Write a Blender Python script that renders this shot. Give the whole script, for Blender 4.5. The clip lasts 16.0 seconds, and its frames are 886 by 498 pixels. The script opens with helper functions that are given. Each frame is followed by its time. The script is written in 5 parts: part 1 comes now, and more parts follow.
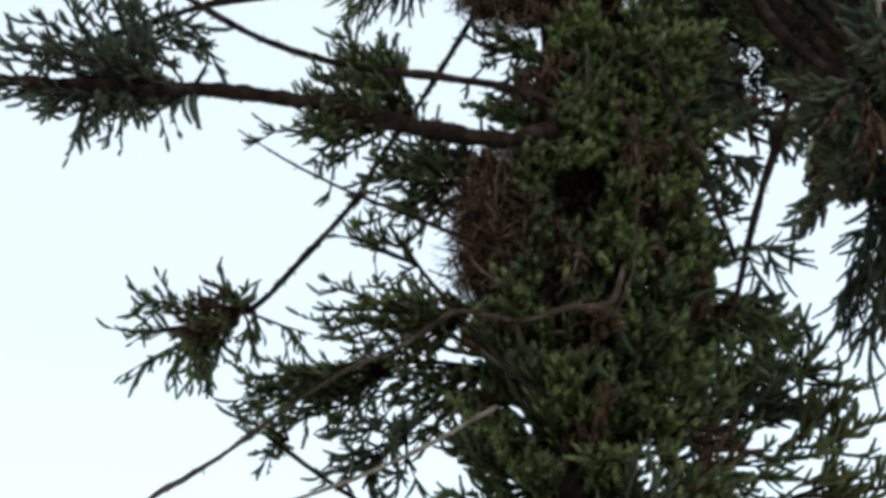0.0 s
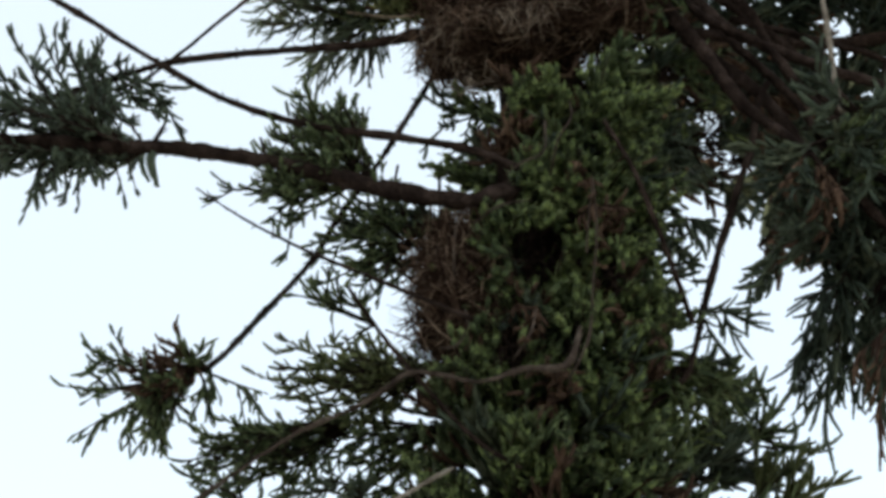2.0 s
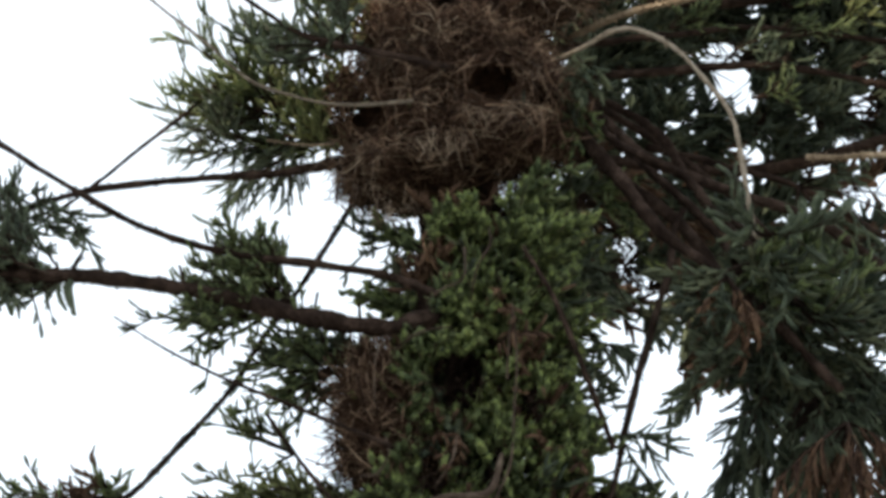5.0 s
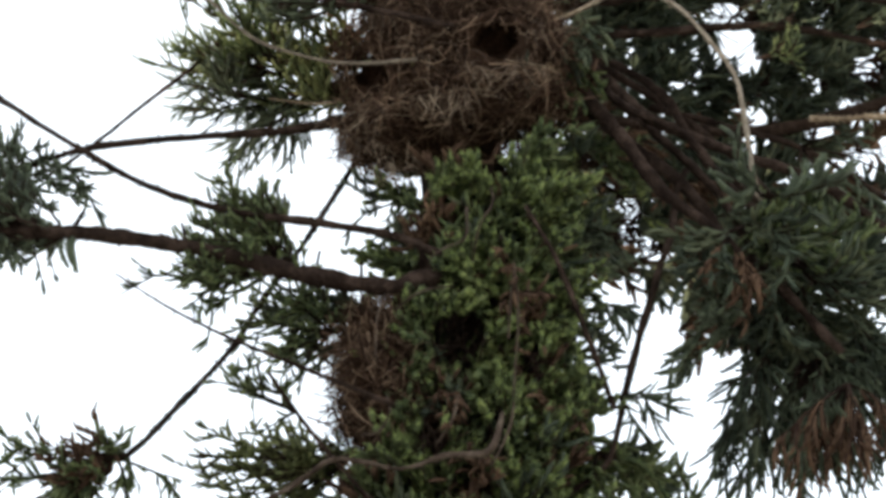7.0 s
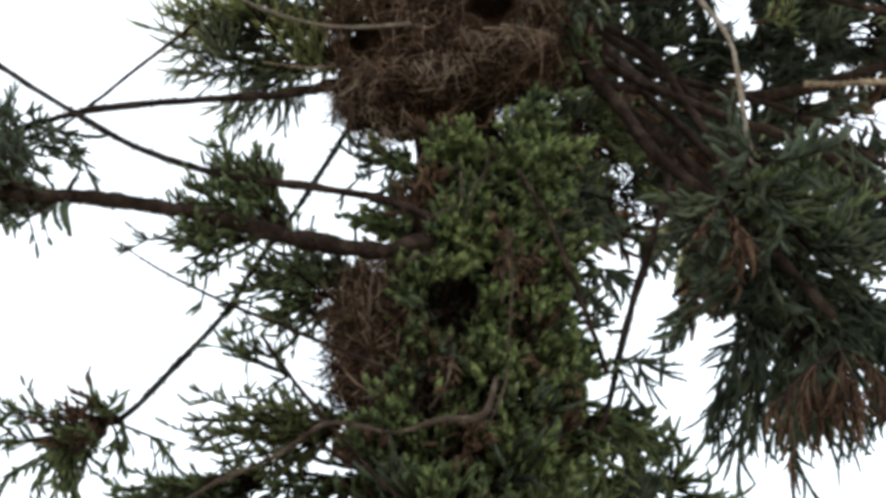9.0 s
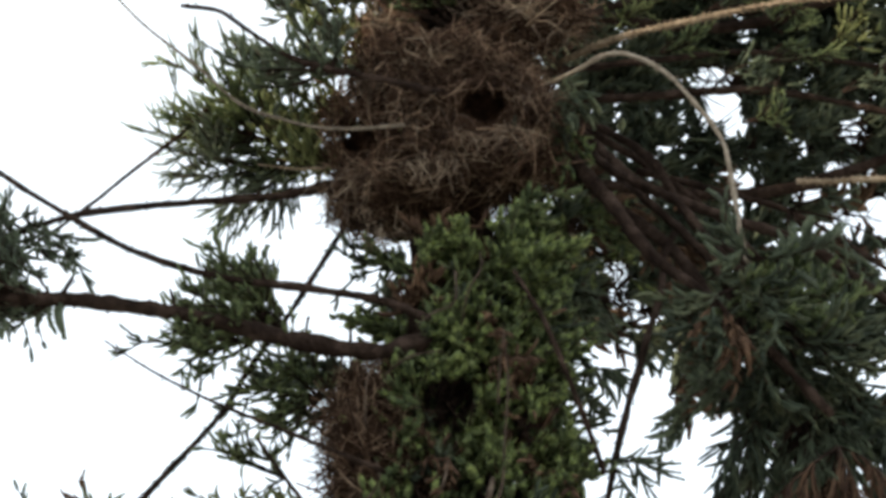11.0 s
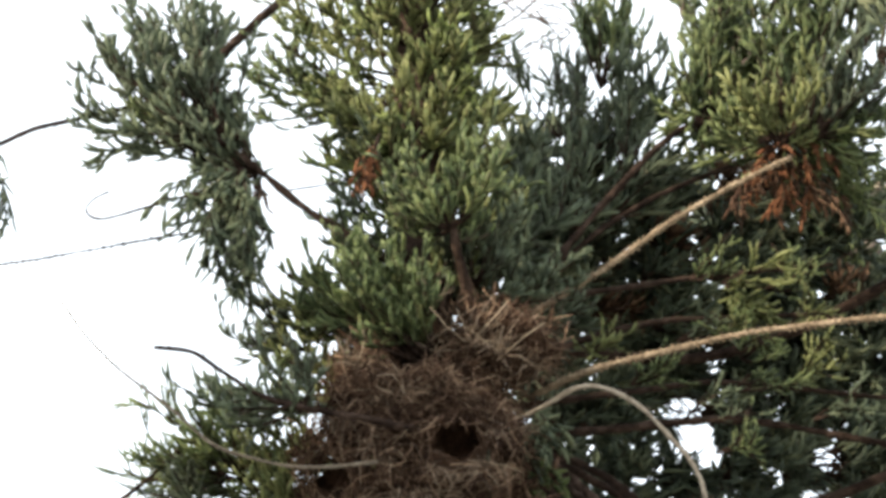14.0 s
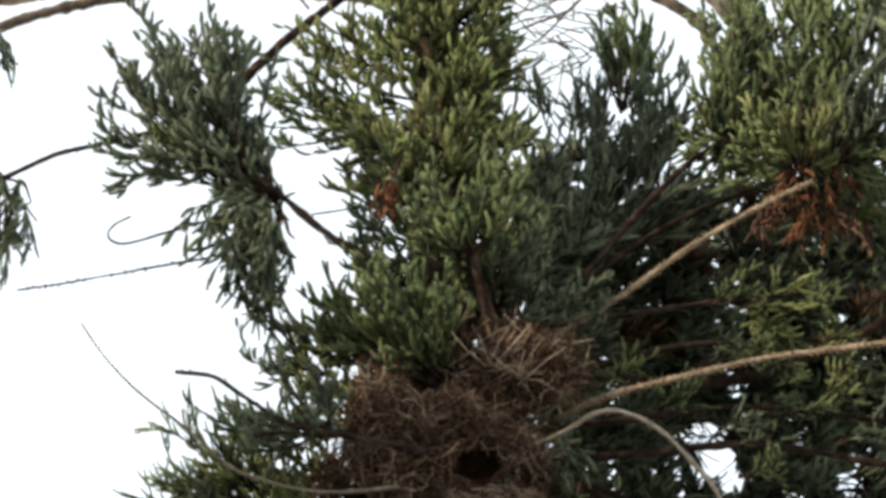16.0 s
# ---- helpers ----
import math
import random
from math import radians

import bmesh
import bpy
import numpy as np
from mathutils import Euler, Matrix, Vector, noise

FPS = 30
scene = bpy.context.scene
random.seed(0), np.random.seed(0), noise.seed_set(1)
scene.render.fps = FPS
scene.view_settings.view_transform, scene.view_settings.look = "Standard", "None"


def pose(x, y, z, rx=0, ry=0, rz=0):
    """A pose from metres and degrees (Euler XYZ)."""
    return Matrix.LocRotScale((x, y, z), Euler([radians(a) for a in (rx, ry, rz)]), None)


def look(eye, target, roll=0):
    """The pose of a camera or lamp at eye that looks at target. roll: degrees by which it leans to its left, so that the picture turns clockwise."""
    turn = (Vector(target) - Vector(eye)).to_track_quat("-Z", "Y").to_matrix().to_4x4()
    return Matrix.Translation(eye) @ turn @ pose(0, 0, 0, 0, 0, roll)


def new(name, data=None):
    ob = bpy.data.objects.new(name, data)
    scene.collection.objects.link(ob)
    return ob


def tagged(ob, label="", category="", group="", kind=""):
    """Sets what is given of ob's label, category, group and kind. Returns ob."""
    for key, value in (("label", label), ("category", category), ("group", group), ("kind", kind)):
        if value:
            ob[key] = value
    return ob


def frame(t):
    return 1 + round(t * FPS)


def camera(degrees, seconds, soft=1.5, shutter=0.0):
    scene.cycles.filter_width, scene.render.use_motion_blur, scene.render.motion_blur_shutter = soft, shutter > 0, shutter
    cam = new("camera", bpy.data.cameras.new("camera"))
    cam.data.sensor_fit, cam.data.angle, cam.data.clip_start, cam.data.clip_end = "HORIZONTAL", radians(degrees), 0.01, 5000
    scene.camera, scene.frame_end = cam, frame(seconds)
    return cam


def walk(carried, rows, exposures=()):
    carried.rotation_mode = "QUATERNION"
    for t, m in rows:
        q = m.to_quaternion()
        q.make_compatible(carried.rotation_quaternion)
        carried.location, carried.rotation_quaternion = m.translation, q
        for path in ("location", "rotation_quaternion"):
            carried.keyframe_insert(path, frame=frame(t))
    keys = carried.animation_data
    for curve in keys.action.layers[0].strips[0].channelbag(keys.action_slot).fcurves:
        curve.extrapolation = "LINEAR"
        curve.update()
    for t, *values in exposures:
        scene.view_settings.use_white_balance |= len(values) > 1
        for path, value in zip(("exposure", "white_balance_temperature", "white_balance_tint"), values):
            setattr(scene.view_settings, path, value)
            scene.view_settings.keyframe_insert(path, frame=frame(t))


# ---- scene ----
cam = camera(29.48, 16.0, soft=3.7)
EYE = (0.0, 0.0, 1.6)
# seconds, degrees up, lean to the left, turn to the left: the camera stands and turns
ROWS = [
    (0.0, 19.74, 1.68, 4.72),
    (0.5, 20.25, 1.53, 4.19),
    (1.0, 20.52, 1.55, 3.91),
    (1.5, 21.09, 1.77, 3.20),
    (2.0, 21.83, 1.64, 3.24),
    (2.5, 22.46, 1.85, 3.09),
    (3.0, 23.20, 1.59, 2.27),
    (3.5, 24.12, 1.11, 1.42),
    (4.0, 25.28, 0.50, 0.89),
    (4.2, 25.61, 0.18, 0.63),
    (5.2, 26.20, 0.15, 0.30),
    (6.3, 25.70, 0.18, 0.12),
    (6.5, 25.42, 0.30, 0.17),
    (7.0, 24.80, 0.50, 0.41),
    (7.5, 23.86, 0.77, 0.07),
    (8.0, 23.43, 0.65, -0.23),
    (8.2, 23.40, 0.56, -0.18),
    (10.3, 24.99, 0.78, 0.69),
    (10.5, 25.38, 0.57, 0.58),
    (11.0, 27.00, -0.00, -0.00),
    (11.5, 28.93, -0.74, -0.17),
    (12.0, 30.57, -0.68, -0.08),
    (12.5, 32.23, -1.21, -0.63),
    (13.0, 33.81, -1.24, -1.08),
    (13.5, 35.76, -1.82, -1.28),
    (14.0, 38.37, -1.85, -1.32),
    (14.5, 40.15, -1.60, -0.93),
    (15.0, 41.47, -1.31, -0.70),
    (15.5, 41.56, -1.22, -0.34),
    (16.0, 39.22, -1.37, -0.44),
]
walk(cam, [(t, pose(*EYE, 90 + up, 0, turn) @ pose(0, 0, 0, 0, 0, lean)) for t, up, lean, turn in ROWS],
     exposures=[(0.0, 0.10, 6130, 7), (2.0, 0.10, 6160, 8), (3.2, 0.12, 6200, 8), (4.2, 0.35, 6250, 9), (6.3, 0.8, 6500, 11), (8.2, 0.8, 6500, 11), (11.0, 0.65, 6450, 10), (12.0, 0.72, 6450, 10), (13.0, 1.02, 6450, 10), (14.0, 1.18, 6500, 10), (14.6, 0.88, 6500, 10), (15.0, 0.65, 6500, 10), (15.5, 0.45, 6500, 10), (16.0, 0.55, 6500, 10)])

# ---- world and sun ----
world = bpy.data.worlds.new("sky")
scene.world = world
world.use_nodes = True
wn, wl = world.node_tree.nodes, world.node_tree.links
wn.clear()
w_out, w_bg, w_mix, w_sky = (wn.new(k) for k in ("ShaderNodeOutputWorld", "ShaderNodeBackground", "ShaderNodeMix", "ShaderNodeTexSky"))
w_sky.sky_type, w_sky.sun_disc = "NISHITA", False
SUN_UP, SUN_FROM = 24, 238            # degrees above the horizon, compass bearing of the sun (0 = +y, clockwise)
w_sky.sun_elevation, w_sky.sun_rotation = radians(SUN_UP), radians(SUN_FROM)
w_scale = wn.new("ShaderNodeVectorMath")
w_scale.operation = "SCALE"
w_scale.inputs["Scale"].default_value = 0.35
w_mix.data_type = "RGBA"
w_mix.inputs[0].default_value = 0.80   # a thin, even layer of cloud
w_mix.inputs[7].default_value = (0.95, 1.0, 1.0, 1)
wl.new(w_sky.outputs[0], w_scale.inputs[0])
wl.new(w_scale.outputs[0], w_mix.inputs[6])
wl.new(w_mix.outputs[2], w_bg.inputs[0])
wl.new(w_bg.outputs[0], w_out.inputs[0])
w_bg.inputs[1].default_value = 1.0
sun = new("sun", bpy.data.lights.new("sun", "SUN"))
sun.data.energy, sun.data.angle, sun.data.color = 4.4, radians(2), (1.0, 0.87, 0.68)
b, e = radians(SUN_FROM), radians(SUN_UP)
sun.matrix_world = look((0, 0, 30), Vector((0, 0, 30)) - Vector((math.sin(b) * math.cos(e), math.cos(b) * math.cos(e), math.sin(e))))


# ---- materials ----
def material(name, stops, scale, rough=0.7, bump=0.3, fine=6.0, stretch=(1, 1, 1), island=0.0, leaf=0.0, spec=0.25, patchy=0.9):
    """Colour from two scales of noise through a ramp of (place, colour) stops; relief from the fine one."""
    m = bpy.data.materials.new(name)
    m.use_nodes = True
    n, l = m.node_tree.nodes, m.node_tree.links
    bsdf = n["Principled BSDF"]
    bsdf.inputs["Roughness"].default_value = rough
    bsdf.inputs["Specular IOR Level"].default_value = spec
    geo = n.new("ShaderNodeNewGeometry")
    mapping = n.new("ShaderNodeMapping")
    mapping.inputs["Scale"].default_value = stretch
    l.new(geo.outputs["Position"], mapping.inputs[0])
    big, small = n.new("ShaderNodeTexNoise"), n.new("ShaderNodeTexNoise")
    big.inputs["Scale"].default_value, small.inputs["Scale"].default_value = scale, scale * fine
    big.inputs["Detail"].default_value, small.inputs["Detail"].default_value = 3, 5
    for t in (big, small):
        l.new(mapping.outputs[0], t.inputs["Vector"])
    add = n.new("ShaderNodeMath")
    add.operation = "MULTIPLY_ADD"
    add.inputs[1].default_value = 0.55
    l.new(small.outputs[0], add.inputs[0])
    half = n.new("ShaderNodeMath")
    half.operation = "MULTIPLY_ADD"
    half.inputs[1].default_value, half.inputs[2].default_value = patchy, 0.23 - patchy / 2 - island / 2
    l.new(big.outputs[0], half.inputs[0])
    l.new(half.outputs[0], add.inputs[2])
    last = add.outputs[0]
    if island:
        rnd = n.new("ShaderNodeMath")
        rnd.operation = "MULTIPLY_ADD"
        rnd.inputs[1].default_value = island
        l.new(geo.outputs["Random Per Island"], rnd.inputs[0])
        l.new(last, rnd.inputs[2])
        last = rnd.outputs[0]
    ramp = n.new("ShaderNodeValToRGB")
    for i, (p, c) in enumerate(stops):
        el = ramp.color_ramp.elements[i] if i < 2 else ramp.color_ramp.elements.new(p)
        el.position, el.color = p, (*c, 1)
    l.new(last, ramp.inputs[0])
    l.new(ramp.outputs[0], bsdf.inputs["Base Color"])
    if bump:
        bp = n.new("ShaderNodeBump")
        bp.inputs["Strength"].default_value, bp.inputs["Distance"].default_value = bump, 0.02
        l.new(small.outputs[0], bp.inputs["Height"])
        l.new(bp.outputs[0], bsdf.inputs["Normal"])
    if leaf:
        tr, mix = n.new("ShaderNodeBsdfTranslucent"), n.new("ShaderNodeMixShader")
        mix.inputs[0].default_value = leaf
        l.new(ramp.outputs[0], tr.inputs[0])
        l.new(bsdf.outputs[0], mix.inputs[1])
        l.new(tr.outputs[0], mix.inputs[2])
        l.new(mix.outputs[0], n["Material Output"].inputs[0])
    return m


GREEN = material("needles_green", [(0.08, (0.083, 0.059, 0.040)), (0.26, (0.059, 0.080, 0.039)), (0.52, (0.132, 0.170, 0.076)), (0.9, (0.254, 0.277, 0.120))], 2.2, 0.5, 0, island=0.45, leaf=0.48, patchy=1.4)
LIME = material("needles_fresh", [(0.08, (0.056, 0.056, 0.033)), (0.5, (0.118, 0.150, 0.061)), (0.88, (0.239, 0.282, 0.110))], 2.2, 0.5, 0, island=0.4, leaf=0.48, patchy=1.2)
BLUE = material("needles_bluish", [(0.10, (0.066, 0.066, 0.047)), (0.5, (0.114, 0.143, 0.092)), (0.88, (0.204, 0.237, 0.143))], 1.6, 0.45, 0, island=0.4, leaf=0.48, patchy=1.2)
YELLOW = material("needles_yellowish", [(0.08, (0.105, 0.080, 0.040)), (0.28, (0.100, 0.118, 0.046)), (0.55, (0.200, 0.222, 0.088)), (0.9, (0.315, 0.325, 0.140))], 2.4, 0.5, 0, island=0.45, leaf=0.48, patchy=1.5)
RUST = material("needles_dead", [(0.15, (0.06, 0.026, 0.014)), (0.5, (0.15, 0.062, 0.030)), (0.85, (0.25, 0.115, 0.056))], 3, 0.8, 0, island=0.4, spec=0.1)
BROWN = material("needles_withered", [(0.15, (0.039, 0.022, 0.017)), (0.5, (0.103, 0.061, 0.039)), (0.85, (0.209, 0.129, 0.078))], 3, 0.85, 0, island=0.4, spec=0.08)
BLEACHED = material("needles_bleached", [(0.15, (0.22, 0.17, 0.12)), (0.5, (0.38, 0.31, 0.23)), (0.85, (0.52, 0.45, 0.35))], 3, 0.85, 0, island=0.4, spec=0.1)
# darker copy of the needles: shade inside the crown put into the colour
SHADE = material("needles_shaded", [(0.15, (0.032, 0.040, 0.031)), (0.5, (0.070, 0.088, 0.058)), (0.85, (0.151, 0.162, 0.092))], 1.6, 0.6, 0, island=0.4, leaf=0.15, spec=0.1, patchy=1.3)
TIPS = {
    "needles_fresh": material("tips_fresh", [(0.15, (0.172, 0.218, 0.069)), (0.5, (0.286, 0.345, 0.112)), (0.85, (0.421, 0.471, 0.171))], 2.2, 0.45, 0, island=0.3, leaf=0.48),
    "needles_green": material("tips_green", [(0.15, (0.125, 0.168, 0.063)), (0.5, (0.213, 0.263, 0.108)), (0.85, (0.319, 0.358, 0.162))], 1.6, 0.45, 0, island=0.3, leaf=0.48),
    "needles_bluish": material("tips_bluish", [(0.15, (0.098, 0.122, 0.078)), (0.5, (0.165, 0.200, 0.124)), (0.85, (0.250, 0.285, 0.176))], 1.6, 0.45, 0, island=0.3, leaf=0.48),
    "needles_yellowish": material("tips_yellowish", [(0.15, (0.150, 0.172, 0.062)), (0.5, (0.240, 0.260, 0.104)), (0.85, (0.335, 0.345, 0.150))], 1.6, 0.45, 0, island=0.3, leaf=0.48),
    "needles_dead": RUST,
    "needles_bleached": BLEACHED,
    "needles_withered": BROWN,
    "needles_shaded": SHADE,
}
BARK = material("bark_dark", [(0.2, (0.010, 0.006, 0.0045)), (0.5, (0.028, 0.018, 0.0135)), (0.85, (0.078, 0.052, 0.040))], 9, 0.95, 1.0, 5, spec=0.06, patchy=1.2)
# tawny bark with the warm sun on these limbs put into the colour
GOLD = material("bark_sunlit_tawny", [(0.2, (0.085, 0.060, 0.040)), (0.5, (0.225, 0.165, 0.108)), (0.85, (0.40, 0.315, 0.22))], 12, 0.85, 1.0, 4, spec=0.15)
TAN = material("bark_weathered", [(0.2, (0.11, 0.085, 0.062)), (0.5, (0.27, 0.22, 0.165)), (0.85, (0.42, 0.36, 0.29))], 12, 0.85, 0.8, 5, spec=0.15)
BUFF = material("bark_buff", [(0.2, (0.060, 0.046, 0.034)), (0.5, (0.150, 0.120, 0.090)), (0.85, (0.260, 0.215, 0.165))], 12, 0.85, 0.8, 5, spec=0.12)
DRY = material("bark_dry", [(0.2, (0.030, 0.020, 0.015)), (0.5, (0.072, 0.051, 0.038)), (0.85, (0.160, 0.122, 0.092))], 8, 0.9, 0.9, 5, spec=0.06, patchy=1.3)
GREY = material("bark_grey", [(0.2, (0.028, 0.021, 0.017)), (0.5, (0.080, 0.062, 0.049)), (0.85, (0.175, 0.142, 0.114))], 6, 0.85, 0.8, 5, spec=0.12, patchy=1.3)
CREAM = material("bark_cream", [(0.30, (0.070, 0.046, 0.033)), (0.44, (0.17, 0.125, 0.09)), (0.56, (0.32, 0.26, 0.195)), (0.85, (0.46, 0.40, 0.32))], 3.4, 0.8, 0.9, 6, patchy=1.3)
STICK = material("dry_sticks", [(0.1, (0.017, 0.009, 0.006)), (0.5, (0.064, 0.036, 0.023)), (0.78, (0.140, 0.086, 0.056)), (0.97, (0.310, 0.215, 0.145))], 5, 0.9, 0.3, island=0.9, spec=0.08)
STRAW = material("pale_twigs", [(0.1, (0.092, 0.061, 0.041)), (0.5, (0.202, 0.143, 0.097)), (0.9, (0.405, 0.313, 0.221))], 5, 0.85, 0.2, island=0.9)
LITTER = material("nest_litter", [(0.15, (0.013, 0.007, 0.005)), (0.5, (0.040, 0.022, 0.013)), (0.85, (0.100, 0.056, 0.036))], 14, 0.95, 1.0, 5, spec=0.05)
GRASS = material("pale_ground", [(0.15, (0.34, 0.31, 0.26)), (0.5, (0.46, 0.43, 0.37)), (0.85, (0.56, 0.53, 0.47))], 0.5, 0.95, 0.6, 30)


TX, TY = 0.06, 9.5                    # where the big conifer stands


# ---- mesh tools ----
rng = np.random.default_rng(7)


def mesh_of(name, verts, faces, mat, slots=None, second=None):
    """A mesh out of an array of points and one of triangles or quads; slots: which faces take the second material."""
    verts, faces = np.asarray(verts, np.float32), np.asarray(faces, np.int32)
    me = bpy.data.meshes.new(name)
    k = faces.shape[1]
    me.vertices.add(len(verts))
    me.vertices.foreach_set("co", verts.ravel())
    me.loops.add(faces.size)
    me.loops.foreach_set("vertex_index", faces.ravel())
    me.polygons.add(len(faces))
    me.polygons.foreach_set("loop_start", np.arange(len(faces), dtype=np.int32) * k)
    me.update(calc_edges=True)
    me.materials.append(mat)
    if slots is not None:
        me.materials.append(second)
        me.polygons.foreach_set("material_index", np.asarray(slots, np.int32))
    return me


def part(name, me, parent, label="", smooth=False, kind=""):
    ob = new(name, me)
    ob.parent = parent
    ob.matrix_parent_inverse = Matrix.Translation(-world_place(parent))
    if smooth:
        me.polygons.foreach_set("use_smooth", np.ones(len(me.polygons), bool))
    if label or kind:
        tagged(ob, label, kind=kind)
    return ob


def world_place(ob):
    return ob.location.copy() if ob.parent is None else Vector((0, 0, 0))


def thing(name, place, label, category, group=""):
    ob = new(name)
    ob.location = place
    return tagged(ob, label, category, group)


def unit(v):
    v = np.asarray(v, float)
    return v / (np.linalg.norm(v, axis=-1, keepdims=True) + 1e-9)


def spline(pts, step):
    """Catmull-Rom through the points, resampled at about even steps."""
    p = np.asarray(pts, float)
    p = np.vstack([2 * p[0] - p[1], p, 2 * p[-1] - p[-2]])
    out = []
    for i in range(1, len(p) - 2):
        n = max(2, int(np.linalg.norm(p[i + 1] - p[i]) / step))
        u = (np.arange(n) / n)[:, None]
        out.append(0.5 * (2 * p[i] + (p[i + 1] - p[i - 1]) * u + (2 * p[i - 1] - 5 * p[i] + 4 * p[i + 1] - p[i + 2]) * u ** 2
                          + (3 * p[i] - p[i - 1] - 3 * p[i + 1] + p[i + 2]) * u ** 3))
    return np.vstack(out + [p[-2:-1]])


def tube(path, radii, sides, rough=0.0):
    """Points and quads of a closed tube along a path."""
    n = len(path)
    tan = unit(np.gradient(path, axis=0))
    ref = np.array([0.31, 0.12, 0.94]) if abs(tan[0][2]) < 0.8 else np.array([0.9, 0.3, 0.1])
    a = unit(np.cross(tan, ref))
    bb = np.cross(tan, a)
    ang = np.arange(sides) * 2 * np.pi / sides
    r = np.asarray(radii)[:, None] * (1 + rough * rng.normal(size=(n, sides)))
    v = path[:, None, :] + r[..., None] * (np.cos(ang)[None, :, None] * a[:, None, :] + np.sin(ang)[None, :, None] * bb[:, None, :])
    v = np.vstack([v.reshape(-1, 3), path[:1], path[-1:]])
    q = []
    i, j = np.meshgrid(np.arange(n - 1), np.arange(sides), indexing="ij")
    i, j = i.ravel(), j.ravel()
    k = (j + 1) % sides
    q = np.stack([i * sides + j, i * sides + k, (i + 1) * sides + k, (i + 1) * sides + j], 1)
    js = np.arange(sides)
    ks = (js + 1) % sides
    tri = np.vstack([np.stack([q[:, 0], q[:, 1], q[:, 2]], 1), np.stack([q[:, 0], q[:, 2], q[:, 3]], 1),
                     np.stack([ks, js, np.full(sides, n * sides)], 1),
                     np.stack([(n - 1) * sides + js, (n - 1) * sides + ks, np.full(sides, n * sides + 1)], 1)])
    return v, tri


def joined(pieces):
    vs, fs, k = [], [], 0
    for v, f in pieces:
        vs.append(v)
        fs.append(f + k)
        k += len(v)
    return np.vstack(vs), np.vstack(fs)


def limb(parent, name, pts, r0, r1, mat=BARK, label="", step=0.04, sides=9, spurs=0.0, knots=0.12, wander=0.4):
    """A tapered, knotty branch along a curve, with short dead leaf spurs on it (spurs: how many a metre)."""
    path = spline(pts, step)
    n = len(path)
    u = np.linspace(0, 1, n)
    wob = np.cumsum(rng.normal(size=(n, 3)), 0)
    wob = (wob - np.linspace(0, 1, n)[:, None] * wob[-1]) * min(r0, 0.03) * 0.12 * wander
    path = path + wob
    r = (r0 + (r1 - r0) * u) * (1 + knots * np.interp(np.arange(n), np.arange(0, n + 3, 3), rng.normal(size=len(np.arange(0, n + 3, 3)))))
    pieces = [tube(path, r, sides, 0.08)]
    length = np.linalg.norm(np.diff(path, axis=0), axis=1).sum()
    for _ in range(int(spurs * length)):
        i = rng.integers(1, n - 1)
        tan = unit(path[i + 1] - path[i - 1])
        out = unit(np.cross(tan, rng.normal(size=3)))
        s = path[i] + out * r[i] * 0.8
        d = unit(out + 0.7 * tan + 0.3 * rng.normal(size=3))
        k = rng.uniform(0.012, 0.03)
        pieces.append(tube(np.array([s, s + d * k * 0.6, s + d * k + tan * k * 0.3]), [0.005, 0.004, 0.001], 4))
    v, f = joined(pieces)
    ob = part(name, mesh_of(name, v, f, mat), parent, label, smooth=True)
    return ob


# ---- leafy shoots: a rope of short overlapping needles ----
def shoot_shape(bend, length, slim, n=4, sides=3, per=4, pitch=0.03):
    u = np.linspace(0, 1, n)
    path = np.stack([bend * u ** 2 * length, 0.03 * np.sin(u * 5) * length, u * length * (1 - 0.25 * bend)], 1)
    r = 0.0130 * slim * np.interp(u, [0, 0.33, 0.67, 0.9, 1], [0.7, 1.0, 1.05, 0.9, 0.55])
    pieces = [tube(path, r, sides)]
    rows = max(3, int(length / pitch))
    for i in range(rows):
        w = (i + 0.6) / rows
        at = np.array([np.interp(w, u, path[:, k]) for k in range(3)])
        nxt = np.array([np.interp(min(w + 0.05, 1), u, path[:, k]) for k in range(3)])
        tan = unit(nxt - at + 1e-6)
        rr = np.interp(w, u, r)
        for j in range(per):
            g = (j + 0.5 * (i % 2)) * 2 * np.pi / per + rng.normal() * 0.3
            out = np.array([np.cos(g), np.sin(g), 0.0])
            side = unit(np.cross(out, tan))
            base = at + out * rr * 0.6
            tip = base + (out * 0.72 + tan * 0.95) * rng.uniform(0.011, 0.019) * slim
            pieces.append((np.array([base - side * 0.0052, base + side * 0.0052, tip]), np.array([[0, 1, 2]])))
    v, f = joined(pieces)
    fresh = np.zeros(len(f), np.int32)
    fresh[-per * max(1, rows // 3):] = 1                  # the youngest needles, at the tip
    fresh[sides * (n - 2):sides * (n - 1)] = 1
    return v, f, fresh


SHORT = [shoot_shape(*k) for k in [(0.1, 0.08, 1.05), (0.25, 0.11, 1.05), (0.45, 0.13, 1.0), (0.3, 0.14, 1.1), (0.55, 0.12, 1.0), (0.15, 0.07, 1.15), (0.4, 0.15, 1.0), (0.1, 0.11, 1.1)]]
LONG = [shoot_shape(*k) for k in [(0.05, 0.20, 0.72), (0.2, 0.17, 0.8), (0.35, 0.22, 0.72), (0.1, 0.25, 0.7), (0.4, 0.16, 0.8)]]
COARSE = [shoot_shape(*k, n=3, sides=3, per=3, pitch=0.045) for k in [(0.05, 0.10, 1.1), (0.2, 0.13, 1.1), (0.35, 0.15, 1.0), (0.1, 0.17, 1.05)]]
FAR = [shoot_shape(*k, n=3, sides=3, per=2, pitch=0.06) for k in [(0.2, 0.16, 1.5), (0.4, 0.14, 1.6), (0.1, 0.18, 1.4)]]
